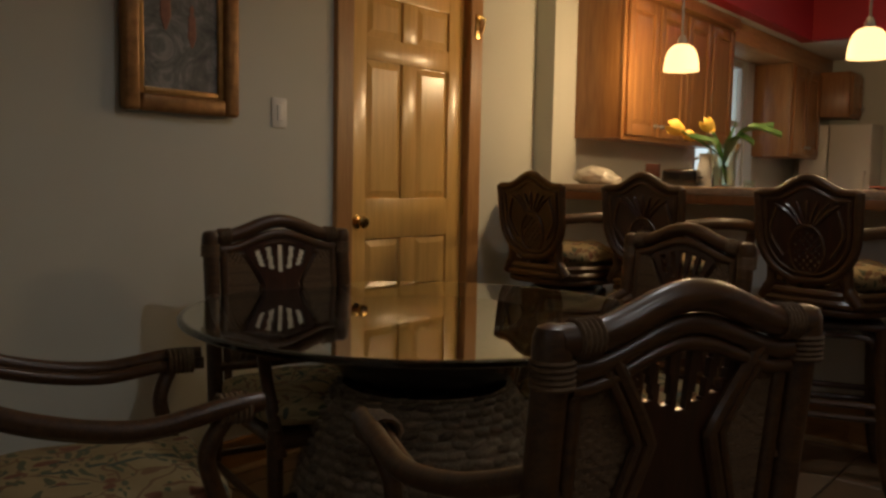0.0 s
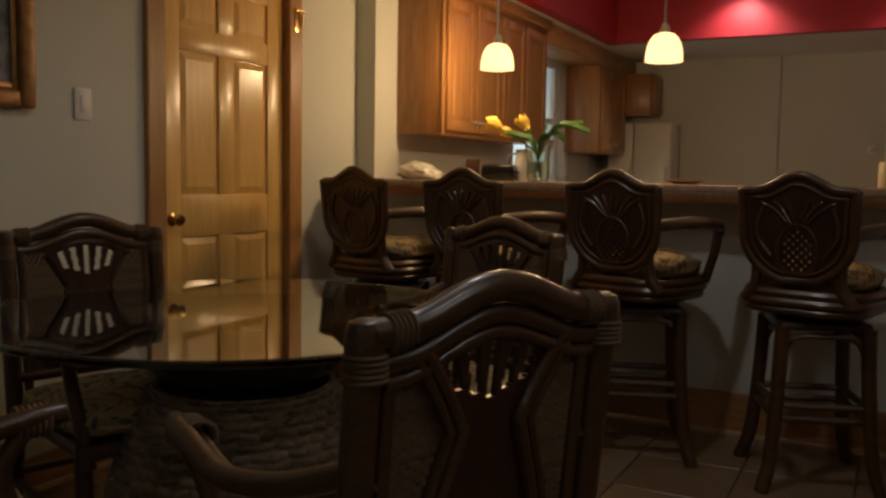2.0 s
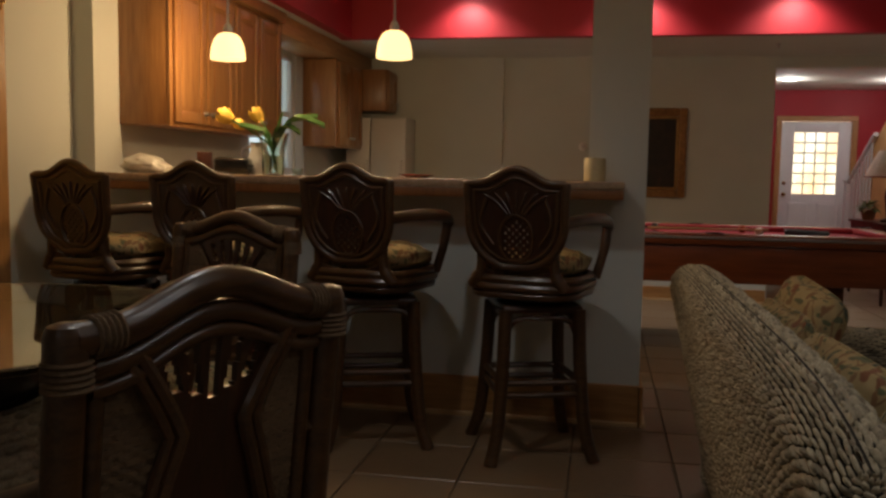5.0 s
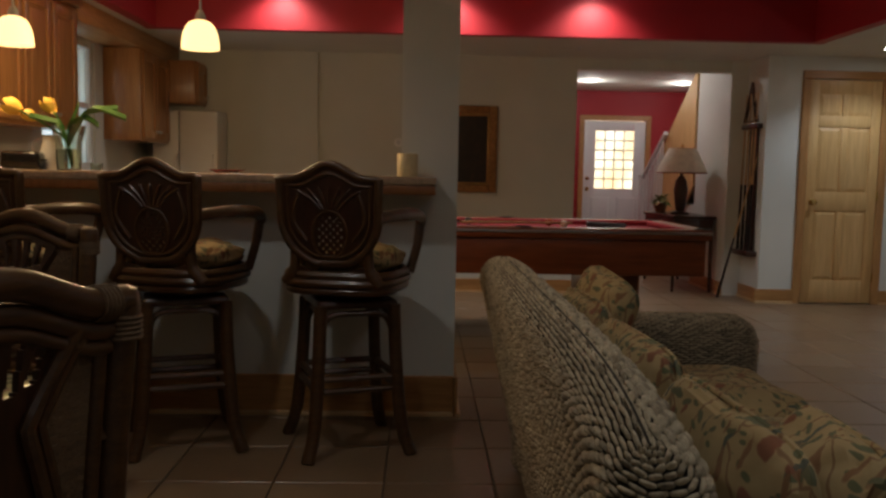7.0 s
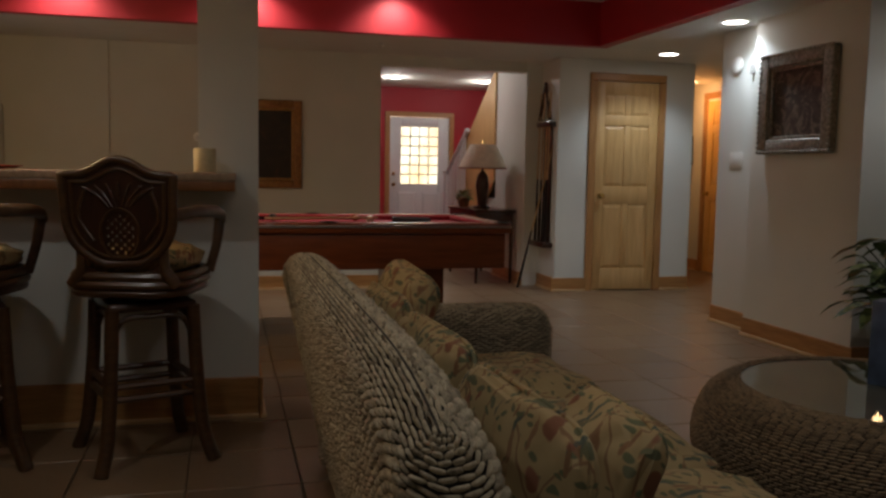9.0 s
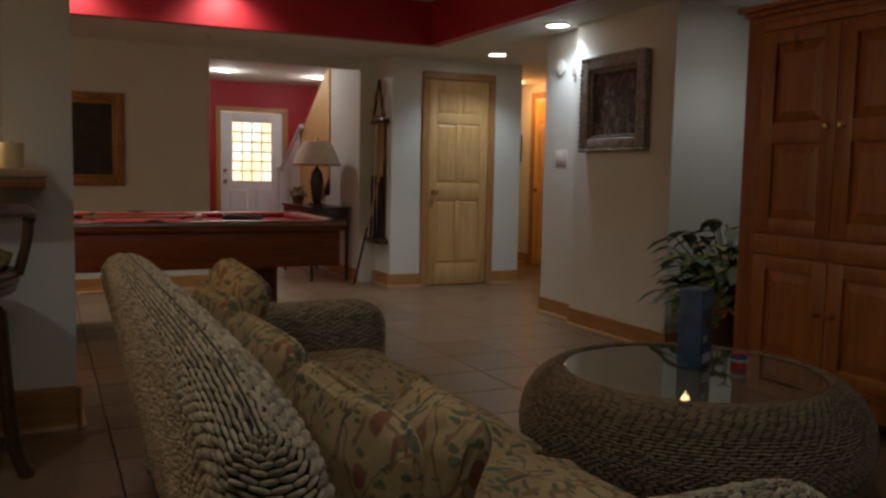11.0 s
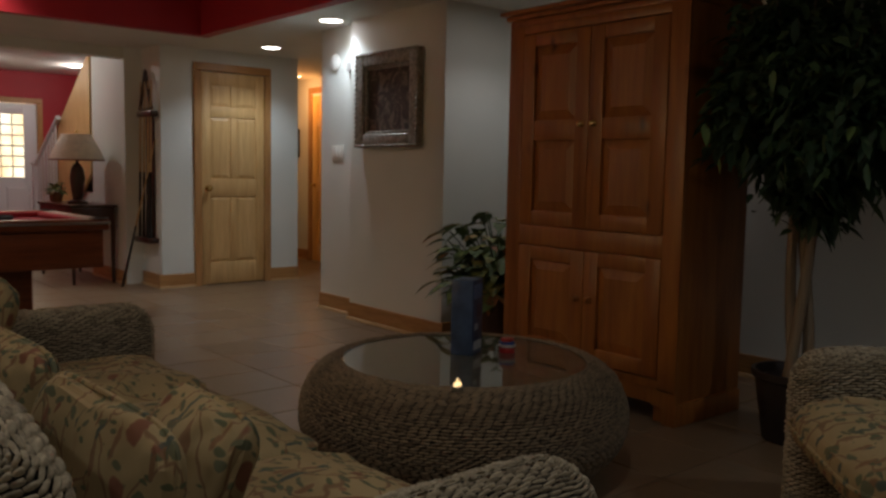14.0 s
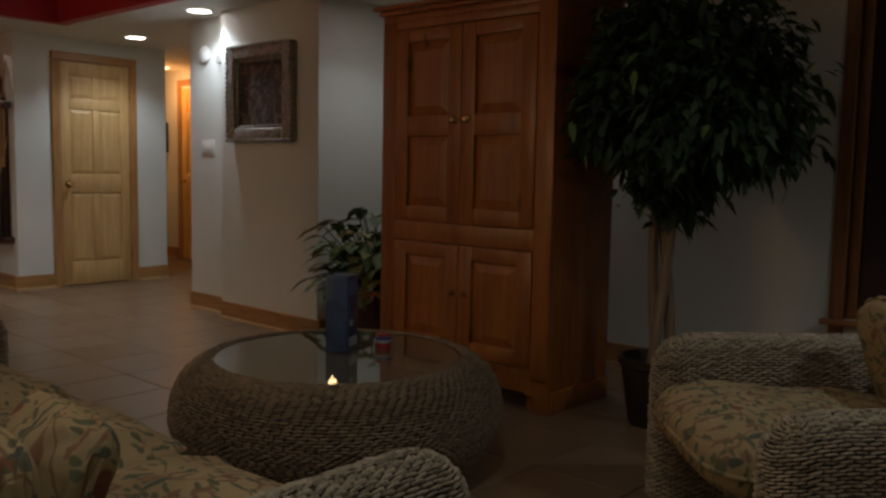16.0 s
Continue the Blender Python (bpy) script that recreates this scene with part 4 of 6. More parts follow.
part("glass_top", lathe([(0.468, 0.402), (0.478, 0.402), (0.482, 0.405), (0.482, 0.412), (0.478, 0.415), (0.468, 0.415), (0, 0.415)], 96), GLASS, coffee, "clear glass disc")
bx = thing("game_box", "tall blue cardboard box standing on the coffee table", "box", pose(2.31, 2.6, 0.416, 0, 0, 28))
BLUE = plain("blue_card", (0.045, 0.078, 0.15), 0.4, 0, 0.35, 14)
part("carton", block((-0.06, -0.045, 0), (0.06, 0.045, 0.30), 0.003), BLUE, bx)
for z0, z1, x0, x1, c in ((0.02, 0.055, -0.04, 0.045, (0.4, 0.45, 0.5)), (0.10, 0.125, -0.035, 0.005, (0.35, 0.42, 0.5)), (0.15, 0.2, -0.01, 0.04, (0.06, 0.05, 0.09)), (0.225, 0.28, -0.045, 0.045, (0.08, 0.16, 0.32))):
    part("print", block((x0, -0.0465, z0), (x1, -0.0452, z1)), plain("card_print", c, 0.4), bx)
toy = thing("striped_ball", "small red, white and blue striped toy on the glass", "toy", pose(2.455, 2.515, 0.416))
for k, (c, z) in enumerate((((0.35, 0.03, 0.03), 0.0), ((0.5, 0.48, 0.44), 0.022), ((0.04, 0.08, 0.25), 0.034), ((0.4, 0.05, 0.03), 0.046))):
    part("band", lathe([(0.026 + 0.006 * (k in (0, 1, 2)), z + 0.0), (0.036 - 0.004 * abs(k - 1), z + 0.006), (0.036 - 0.005 * abs(k - 1), z + 0.0115 if k else 0.0215)], 24), plain("toy_paint", c, 0.3), toy)

# made-up cup with glowing spikes, in place of a glint in the glass
glint = thing("tea_light", "small added glow standing for a yellow glint on the glass top", "candle", pose(1.9, 2.18, 0.4155))
part("cup", lathe([(0.019, 0), (0.02, 0.002), (0.02, 0.014), (0.018, 0.014), (0.018, 0.008), (0, 0.008)], 20), STEEL, glint)
for fx, fh in ((-0.011, 0.022), (0.0, 0.034), (0.012, 0.02)):
    part("flame", lathe([(0.001, 0.0), (0.0045, fh * 0.3), (0.0035, fh * 0.6), (0, fh)], 8, (fx, 0, 0.009)), glow("glint_glow", (1.0, 0.7, 0.35), 1.6), glint)

# ---- glass dining table ----
DT = (-1.7, 2.0)
dining = thing("dining_table", "round glass dining table on a woven pedestal", "dining table", pose(DT[0], DT[1], 0))
part("glass_top", lathe([(0.694, 0.728), (0.704, 0.728), (0.71, 0.732), (0.71, 0.742), (0.704, 0.746), (0.694, 0.746), (0, 0.746)], 128), TABLE_GLASS, dining, "thick round glass top with a green edge")
part("bowl", lathe([(0.2, 0.54), (0.24, 0.55), (0.29, 0.61), (0.34, 0.70), (0.345, 0.726), (0.325, 0.727), (0.27, 0.62), (0, 0.58)], 56), BLACK, dining, "black lacquered bowl under the glass")
ped_prof = spline([(0.40, 0, 0.0), (0.405, 0, 0.1), (0.385, 0, 0.25), (0.33, 0, 0.42), (0.25, 0, 0.54)], 6)


def ped_fn(u, v):
    s = v * (len(ped_prof) - 1)
    i = min(int(s), len(ped_prof) - 2)
    p = ped_prof[i].lerp(ped_prof[i + 1], s - i)
    return Vector((p.x * math.cos(2 * math.pi * u), p.x * math.sin(2 * math.pi * u), p.z))


ped = part("pedestal", sheet(Surface(ped_fn), 60, 16, -0.006), BASE_WEAVE, dining)
w = new("weave", strands(Surface(ped_fn), lambda v: 2 * math.pi * ped_fn(0, v).x, 0.58, 0.05, 0.024, 0.009, 41))
w.data.materials.append(BASE_WEAVE)
w.parent = ped
tagged(w, "basket-woven cane strips", kind="stuff")


# ---- rattan dining chairs: local +y is forward ----
def wavy(x, half, low, high):
    """Height of the serpentine top rail."""
    t = min(1.0, abs(x) / half)
    return low + (high - low) * (0.5 + 0.5 * math.cos(math.pi * min(1, t * 1.2)))


def dining_chair(m, label):
    ch = thing("dining_chair", label, "chair", m, "chairs round the glass table")
    hw, yb = 0.24, -0.25
    LOW, HIGH = 0.928, 0.979
    rake = lambda z: yb - 0.06 * max(0, (z - 0.45)) / 0.55
    back = part("back_frame", tube([(-hw, rake(0.36), 0.36), (-hw, rake(0.7), 0.7), (-hw, rake(0.91), 0.91)], 0.026, 12), DARK_RATTAN, ch)
    part("post", tube([(hw, rake(0.36), 0.36), (hw, rake(0.7), 0.7), (hw, rake(0.91), 0.91)], 0.026, 12), DARK_RATTAN, back)
    for s in (-1, 1):
        part("post", tube([(s * (hw - 0.042), rake(0.42) + 0.004, 0.42), (s * (hw - 0.042), rake(0.9) + 0.004, 0.89)], 0.014, 10), DARK_RATTAN, back)
        cap = lathe([(0.0275, 0.87), (0.028, 0.915), (0.027, 0.934), (0.022, 0.946), (0.01, 0.951), (0, 0.951)], 20, (s * (hw + 0.001), rake(0.92), 0))
        part("corner_cap", cap, DARK_RATTAN, back, "rounded leather-wrapped corner joint")
        bind = bmesh.new()
        for k in range(5):
            z = 0.868 + k * 0.0082
            tube([(s * hw + 0.0285 * math.cos(a), rake(0.92) + 0.0285 * math.sin(a), z) for a in [j * math.pi / 8 for j in range(16)]], 0.0042, 5, bind, closed=True)
        part("binding", bind, CANE, back, "split-cane wrapping at the corner")
        wrap = bmesh.new()
        for k in range(5):
            x = hw - 0.03 - k * 0.0085
            zc = wavy(x, hw, LOW, HIGH)
            tube([(s * x, rake(0.95) + 0.0265 * math.cos(a), zc + 0.0265 * math.sin(a)) for a in [j * math.pi / 6 for j in range(12)]], 0.0038, 5, wrap, closed=True)
        part("binding", wrap, CANE, back, "split-cane wrapping on the crest")
    # double serpentine rail, flat at its shoulders
    for off, r in ((0.0, 0.024), (-0.043, 0.017), (-0.071, 0.012)):
        span = hw if not off else hw - 0.03
        line = [(x, rake(0.95) + (0.006 if off else -0.002), wavy(x, hw, LOW, HIGH) + off) for x in [span * (k / 14 - 1) for k in range(29)]]
        part("top_rail", tube(line, r, 12), DARK_RATTAN, back, "bent rattan rail with a wavy crest")
    part("lower_rail", tube([(-hw, rake(0.5), 0.5), (hw, rake(0.5), 0.5)], 0.018, 10), DARK_RATTAN, back)

    def waist(z):
        if z > 0.76:
            return 0.058 + 0.1 * ((z - 0.76) / 0.16) ** 1.15
        return 0.058 + 0.085 * ((0.76 - z) / 0.26) ** 0.9
    for s in (-1, 1):
        for q, r in ((0.0, 0.012), (0.022, 0.009)):
            part("inner_pole", tube([(s * (waist(z) + q), rake(z) - 0.006, z) for z in [0.5 + 0.395 * k / 18 for k in range(19)]], r, 8), DARK_RATTAN, back)

    def top_of(x):
        return wavy(x, hw, LOW, HIGH) - 0.05

    def splat(x, z):
        if not (0.5 < z < top_of(x) and abs(x) < waist(z)):
            return False
        for k in range(-2, 3):
            cx = k * 0.03 + k * 0.02 * (z - 0.81) / 0.12
            if 0.803 + 0.01 * abs(k) < z < 0.912 - 0.011 * abs(k) and abs(x - cx) < 0.0105 * min(1, (z - 0.78) / 0.05 + 0.4):
                return False
        return True
    part("splat", plate_grid((-0.2, 0.2), (0.5, 1.03), splat, 0.012, lambda x, z: rake(z)), DARK_WOOD, ch, "dark carved splat with fanned slots")
    for s in (-1, 1):
        bm = bmesh.new()
        rows = 46
        for r in range(rows):
            z = 0.515 + r * (0.385 / rows)
            a, b = waist(z) + 0.02, hw - 0.05
            if b > a + 0.01:
                n = 7
                tube([(s * (a + (b - a) * k / n), rake(z) + 0.004 + 0.0035 * ((k + r) % 2), z) for k in range(n + 1)], 0.0056, 4, bm)
        tagged(part("cane_panel", bm, CANE, ch, "side panel woven of twisted cane"), kind="stuff")
    # arms: doubled S-shaped poles
    for s in (-1, 1):
        for dx, dz, r in ((0, 0, 0.021), (-0.03 * s, -0.017, 0.016)):
            pts = [(s * hw + dx, rake(0.74), 0.735 + dz), (s * (hw + 0.03) + dx, -0.12, 0.675 + dz), (s * (hw + 0.045) + dx, 0.06, 0.645 + dz), (s * (hw + 0.035) + dx, 0.22, 0.665 + dz), (s * (hw + 0.02) + dx, 0.31, 0.668 + dz)]
            part("armrest", tube(spline(pts, 7), r, 10), DARK_RATTAN, ch, "curved double rattan arm")
        part("arm_post", tube(spline([(s * (hw + 0.025), 0.24, 0.65), (s * (hw + 0.0), 0.2, 0.56), (s * (hw - 0.01), 0.235, 0.44), (s * (hw - 0.02), 0.26, 0.34)], 6), 0.019, 10), DARK_RATTAN, ch)
        bind = bmesh.new()
        for k in range(6):
            y = 0.225 + k * 0.011
            tube([(s * (hw + 0.022) - 0.012 * s + 0.036 * math.cos(a), y, 0.657 + 0.029 * math.sin(a)) for a in [j * math.pi / 6 for j in range(12)]], 0.0055, 5, bind, closed=True)
        part("binding", bind, CANE, ch)
    for s in (-1, 1):
        for y0, y1, yt in ((0.24, 0.27, 0.36), (rake(0.36), -0.3, 0.36)):
            part("leg", tube(spline([(s * (hw - 0.01), y0, 0.42), (s * (hw - 0.005), (y0 + y1) / 2, 0.2), (s * (hw + 0.005), y1, 0.0)], 4), [0.024] * 4 + [0.022] * 4 + [0.02], 10), DARK_RATTAN, ch)
        part("stretcher", tube([(s * (hw - 0.004), -0.27, 0.17), (s * (hw - 0.004), 0.25, 0.17)], 0.013, 8), DARK_RATTAN, ch)
    part("stretcher", tube(spline([(-hw, 0.25, 0.2), (0, 0.26, 0.26), (hw, 0.25, 0.2)], 6), 0.013, 8), DARK_RATTAN, ch)
    part("stretcher", tube([(-hw, -0.27, 0.2), (hw, -0.27, 0.2)], 0.013, 8), DARK_RATTAN, ch)
    part("seat_frame", block((-hw + 0.0, -0.25, 0.36), (hw, 0.27, 0.405), 0.018, 3), DARK_RATTAN, ch)
    seat = part("seat", cushion_bm(0.255, 0.26, 0.045, 0.4, seed=2.0), SEAT_CLOTH, ch, "padded floral seat")
    seat.location = (0, 0.015, 0.447)
    return ch


def facing(x, y, fx, fy):
    return pose(x, y, 0, 0, 0, math.degrees(math.atan2(-fx, fy)))


def chair_at(bx, by, fx, fy):
    """Pose whose crest centre stands over (bx, by)."""
    k = math.hypot(fx, fy)
    return facing(bx + 0.305 * fx / k, by + 0.305 * fy / k, fx, fy)


CHAIR_LABEL = "dark rattan dining chair with floral seat"
first = dining_chair(chair_at(-0.565, 1.26, -0.92, 0.39), CHAIR_LABEL + ", beside the glass table")
for at, lab in ((chair_at(-2.38, 2.0, 0.95, -0.3), ", against the pale wall"), (chair_at(-1.27, 2.87, -0.25, -0.97), ", between table and bar stools"),
                (chair_at(-1.93, 0.72, 0.36, 0.93), ", below the picture")):
    tagged(copy_thing(first, at), CHAIR_LABEL + lab)


# ---- bar stools ----
def bar_stool(m, label):
    st = thing("bar_stool", label, "bar stool", m, "stools along the bar")
    yb = -0.215
    rake = lambda z: yb - 0.09 * max(0, z - 0.72)
    bend = lambda x, z: rake(z) - 0.25 * x * x
    swivel = Matrix.Rotation(radians(33), 4, "Z")

    def half(z):
        """Half width of the shield: rounded below, square eared above."""
        t = min(1.0, max(0.0, (z - 0.772) / 0.2))
        return 0.196 * max(0.05, 1 - (1 - t) ** 2.3) ** 0.55 + 0.006 * max(0, (z - 1.0) / 0.12)

    def crest(x):
        return 1.108 + 0.056 * (0.5 + 0.5 * math.cos(math.pi * min(1, abs(x) / 0.15)))

    def shield(x, z):
        if not (0.775 < z < crest(x) and abs(x) < half(z)):
            return False
        zz = (z - 0.893) / 0.078
        if (x / 0.056) ** 2 + zz * zz < 1:
            a, b = (x + z) / 0.03, (x - z) / 0.03
            if abs(a - round(a)) < 0.33 and abs(b - round(b)) < 0.33:
                return False
        for k in range(-2, 3):
            cx = k * 0.022 + k * 0.018 * (z - 1.02) / 0.06
            if 1.02 + 0.004 * abs(k) < z < 1.068 - 0.007 * abs(k) and abs(x - cx) < 0.0045:
                return False
        return True
    part("backrest", plate_grid((-0.225, 0.225), (0.77, 1.175), shield, 0.016, bend), DARK_WOOD, st, "shield-shaped back carved with a pineapple")
    rim = [(half(z), z) for z in [0.782 + 0.325 * (k / 14) ** 1.4 for k in range(15)]]
    outline = [(-x, z) for x, z in rim] + [(x, crest(x)) for x in [-0.19 + 0.38 * k / 16 for k in range(17)]] + [(x, z) for x, z in rim[::-1]]
    part("back_frame", tube([(x, bend(x, z) + 0.006, z) for x, z in outline], 0.017, 10, closed=True), DARK_RATTAN, st)
    inner = [(0.84 * x, 0.945 + (z - 0.945) * 0.84) for x, z in outline]
    part("moulding", tube([(x, bend(x, z) - 0.002, z) for x, z in inner], 0.007, 6, closed=True), DARK_RATTAN, st, "carved bead inside the shield's rim")
    oval = [(0.07 * math.cos(a), 0.893 + 0.093 * math.sin(a)) for a in [2 * math.pi * k / 28 for k in range(28)]]
    part("moulding", tube([(x, bend(x, z) - 0.003, z) for x, z in oval], 0.006, 6, closed=True), DARK_RATTAN, st)
    for k in range(-3, 4):
        frond = spline([(0.012 * k, bend(0.012 * k, 0.99) - 0.002, 0.99), (0.026 * k, bend(0.026 * k, 1.03) - 0.004, 1.035), (0.043 * k, bend(0.043 * k, 1.07) - 0.002, 1.082 - 0.006 * abs(k))], 4)
        part("carved_leaf", tube(frond, [0.006] * 4 + [0.007] * 4 + [0.003], 6), DARK_WOOD, st)
    for s in (-1, 1):
        leaf_line = spline([(s * 0.095, bend(0.095, 0.87) - 0.003, 0.87), (s * 0.145, bend(0.145, 0.95) - 0.005, 0.955), (s * 0.12, bend(0.12, 1.05) - 0.003, 1.05)], 6)
        part("moulding", tube(leaf_line, 0.007, 6), DARK_RATTAN, st)
        part("armrest", tube(spline([(s * 0.19, rake(0.95), 0.962), (s * 0.235, -0.1, 0.972), (s * 0.262, 0.05, 0.968), (s * 0.262, 0.16, 0.952), (s * 0.256, 0.19, 0.925)], 6), [0.02] * 7 + [0.023] * 12 + [0.021] * 6, 10, flat=1.2), DARK_RATTAN, st, "curved rattan arm")
        part("arm_post", tube(spline([(s * 0.257, 0.178, 0.945), (s * 0.252, 0.15, 0.84), (s * 0.225, 0.13, 0.72)], 5), [0.021] * 5 + [0.019] * 6, 10), DARK_RATTAN, st)
        part("back_post", tube(spline([(s * 0.19, yb + 0.02, 0.7), (s * 0.155, yb + 0.008, 0.76), (s * 0.15, rake(0.86) + 0.016, 0.85)], 5), [0.026] * 5 + [0.02] * 6, 10), DARK_RATTAN, st, "splayed post under the shield")
    skirt_half = lambda z: 0.185 - 0.45 * (z - 0.7)
    part("lower_back", plate_grid((-0.19, 0.19), (0.69, 0.79), lambda x, z: abs(x) < skirt_half(z) and z < 0.745 + 1.4 * x * x, 0.02, lambda x, z: yb + 0.004), DARK_WOOD, st)
    for z, r in ((0.672, 0.212), (0.702, 0.222), (0.732, 0.216)):
        line = [(r * math.copysign(abs(math.cos(a)) ** 0.5, math.cos(a)), r * math.copysign(abs(math.sin(a)) ** 0.5, math.sin(a)), z) for a in [2 * math.pi * k / 48 for k in range(48)]]
        part("seat_frame", tube(line, 0.0175, 8, closed=True), DARK_RATTAN, st)
    part("apron", lathe([(0.17, 0.655), (0.2, 0.662), (0.205, 0.74), (0, 0.74)], 36), DARK_WOOD, st)
    seat = part("seat", cushion_bm(0.208, 0.2, 0.052, 0.55, seed=4.0), SEAT_CLOTH, st, "padded tan floral seat")
    seat.location = (0, 0.03, 0.785)
    part("swivel", lathe([(0.13, 0.63), (0.14, 0.636), (0.14, 0.656), (0, 0.656)], 24), BLACK_MATT, st)
    base_parts = [part("top_block", block((-0.165, -0.165, 0.595), (0.165, 0.165, 0.63), 0.02, 3), DARK_WOOD, st)]
    for sx in (-1, 1):
        for sy in (-1, 1):
            base_parts.append(part("leg", tube(spline([(sx * 0.15, sy * 0.15, 0.61), (sx * 0.16, sy * 0.16, 0.36), (sx * 0.18, sy * 0.18, 0.12), (sx * 0.212, sy * 0.212, 0.0)], 5), 0.027, 10), DARK_RATTAN, st))
    for z, k in ((0.27, 0.166), (0.318, 0.162)):
        for a, b in (((-k, -k), (k, -k)), ((k, -k), (k, k)), ((k, k), (-k, k)), ((-k, k), (-k, -k))):
            base_parts.append(part("stretcher", tube([(*a, z), (*b, z)], 0.014, 8), DARK_RATTAN, st))
    for a, b in (((-0.14, -0.14), (0.14, -0.14)), ((0.14, -0.14), (0.14, 0.14)), ((0.14, 0.14), (-0.14, 0.14)), ((-0.14, 0.14), (-0.14, -0.14))):
        mid = ((a[0] + b[0]) / 2, (a[1] + b[1]) / 2)
        base_parts.append(part("bow", tube(spline([(a[0] * 1.08, a[1] * 1.08, 0.46), (a[0] * 0.82 + mid[0] * 0.18, a[1] * 0.82 + mid[1] * 0.18, 0.56), (mid[0], mid[1], 0.575), (b[0] * 0.82 + mid[0] * 0.18, b[1] * 0.82 + mid[1] * 0.18, 0.56), (b[0] * 1.08, b[1] * 1.08, 0.46)], 5), 0.012, 8), DARK_RATTAN, st, "bent rattan brace"))
    for ob in base_parts:
        ob.matrix_basis = swivel
    return st


STOOL_LABEL = "dark rattan bar stool with carved shield back"
STOOLS = [(-2.2, 3.62, -12, ", swivelled towards the wall"), (-1.64, 3.62, -12, ", swivelled slightly"), (-0.97, 3.62, -14, ", facing the bar"), (-0.29, 3.61, -14, ", by the white post")]
x, y, a, lab = STOOLS[-1]
stool = bar_stool(pose(x, y, 0, 0, 0, a), STOOL_LABEL + lab)
for x, y, a, lab in STOOLS[:-1]:
    tagged(copy_thing(stool, pose(x, y, 0, 0, 0, a)), STOOL_LABEL + lab)

# ================= armoire, plants =================
AX, AY0, AY1, AH, AD = 3.3, 2.29, 3.405, 1.99, 0.53
armoire = thing("armoire", "tall rust-stained knotty pine armoire with panelled doors", "armoire", Matrix.Translation((AX, (AY0 + AY1) / 2, 0)) @ Matrix.Rotation(radians(-90), 4, "Z"))
AW = (AY1 - AY0) / 2          # local x along the front, -y faces the room
part("body", block((-AW, 0.02, 0.1), (AW, AD, AH - 0.08), 0.006), PINE_RUST, armoire)
part("plinth", block((-AW - 0.012, 0.02, 0.0), (-AW + 0.13, AD, 0.105), 0.006), PINE_RUST, armoire)
part("plinth", block((AW - 0.13, 0.02, 0.0), (AW + 0.012, AD, 0.105), 0.006), PINE_RUST, armoire)


def skirt(x, z):
    t = abs(x) / (AW + 0.01)
    return z > 0.045 + 0.05 * (1 - t ** 6) or t > 0.86


part("skirt", plate_grid((-AW - 0.01, AW + 0.01), (0.0, 0.16), skirt, 0.022, lambda x, z: -0.002, 0.01), PINE_RUST, armoire)
for k, (o, z0, z1) in enumerate(((0.012, AH - 0.085, AH - 0.05), (0.03, AH - 0.05, AH - 0.025), (0.055, AH - 0.025, AH))):
    part("crown", block((-AW - o, 0.02 - o, z0 + 0.0004 * k), (AW + o, AD, z1), 0.008), PINE_RUST, armoire)
for x0, x1 in ((-AW, -AW + 0.1), (AW - 0.1, AW)):
    part("stile", block((x0, -0.002, 0.15), (x1, 0.02, AH - 0.086), 0.003), PINE_RUST, armoire)
part("rail", block((-AW + 0.1, -0.001, 0.15), (AW - 0.1, 0.02, 0.2), 0.003), PINE_RUST, armoire)
part("rail", block((-AW + 0.1, -0.001, 0.765), (AW - 0.1, 0.02, 0.865), 0.003), PINE_RUST, armoire)
part("rail", block((-AW + 0.1, -0.001, AH - 0.13), (AW - 0.1, 0.02, AH - 0.086), 0.003), PINE_RUST, armoire)
for side in (-1, 1):
    for z0, z1, rows in ((0.87, AH - 0.135, [(0.945, 1.31), (1.41, AH - 0.2)]), (0.205, 0.76, [(0.28, 0.69)])):
        xa, xb = (-AW + 0.103, -0.002) if side < 0 else (0.002, AW - 0.103)
        d = new("door")
        d.parent = armoire
        f = 0.085
        for lo, hi in (((xa, -0.004, z0), (xa + f, 0.019, z1)), ((xb - f, -0.004, z0), (xb, 0.019, z1))):
            part("stile", block(lo, hi, 0.003), PINE_RUST, d)
        edges = [z0] + [v for r in rows for v in r] + [z1]
        for a, b in zip(edges[::2], edges[1::2]):
            part("rail", block((xa + f, -0.003, a), (xb - f, 0.018, b), 0.003), PINE_RUST, d)
        for a, b in rows:
            part("panel", raised_panel(xa + f, xb - f, a, b, 0.016, -0.003, 0.05), PINE_RUST, d, smooth=False)
        part("knob", knob_bm((side * 0.04, -0.004, 1.385 if z0 > 0.5 else 0.52), 0.016, 0.032), BRASS if z0 > 0.5 else PINE_RUST, d, "small round knob")

LEAF_DARK, ln, ll, lp = material("ficus_leaf")
lgeo = ln.new("ShaderNodeNewGeometry")
ll.new(ramp(ln, ll, lgeo.outputs["Random Per Island"], [(0.0, (0.018, 0.042, 0.018)), (0.6, (0.03, 0.066, 0.026)), (0.95, (0.048, 0.095, 0.034)), (1.0, (0.14, 0.22, 0.07))]), lp.inputs["Base Color"])
lp.inputs["Roughness"].default_value = 0.6
LEAF_VAR, vn, vl, vp = material("variegated_leaf")
vgeo = vn.new("ShaderNodeNewGeometry")
vcol = ramp(vn, vl, vgeo.outputs["Random Per Island"], [(0.0, (0.07, 0.12, 0.03)), (0.5, (0.15, 0.2, 0.05)), (0.78, (0.34, 0.33, 0.1)), (1.0, (0.42, 0.18, 0.08))])
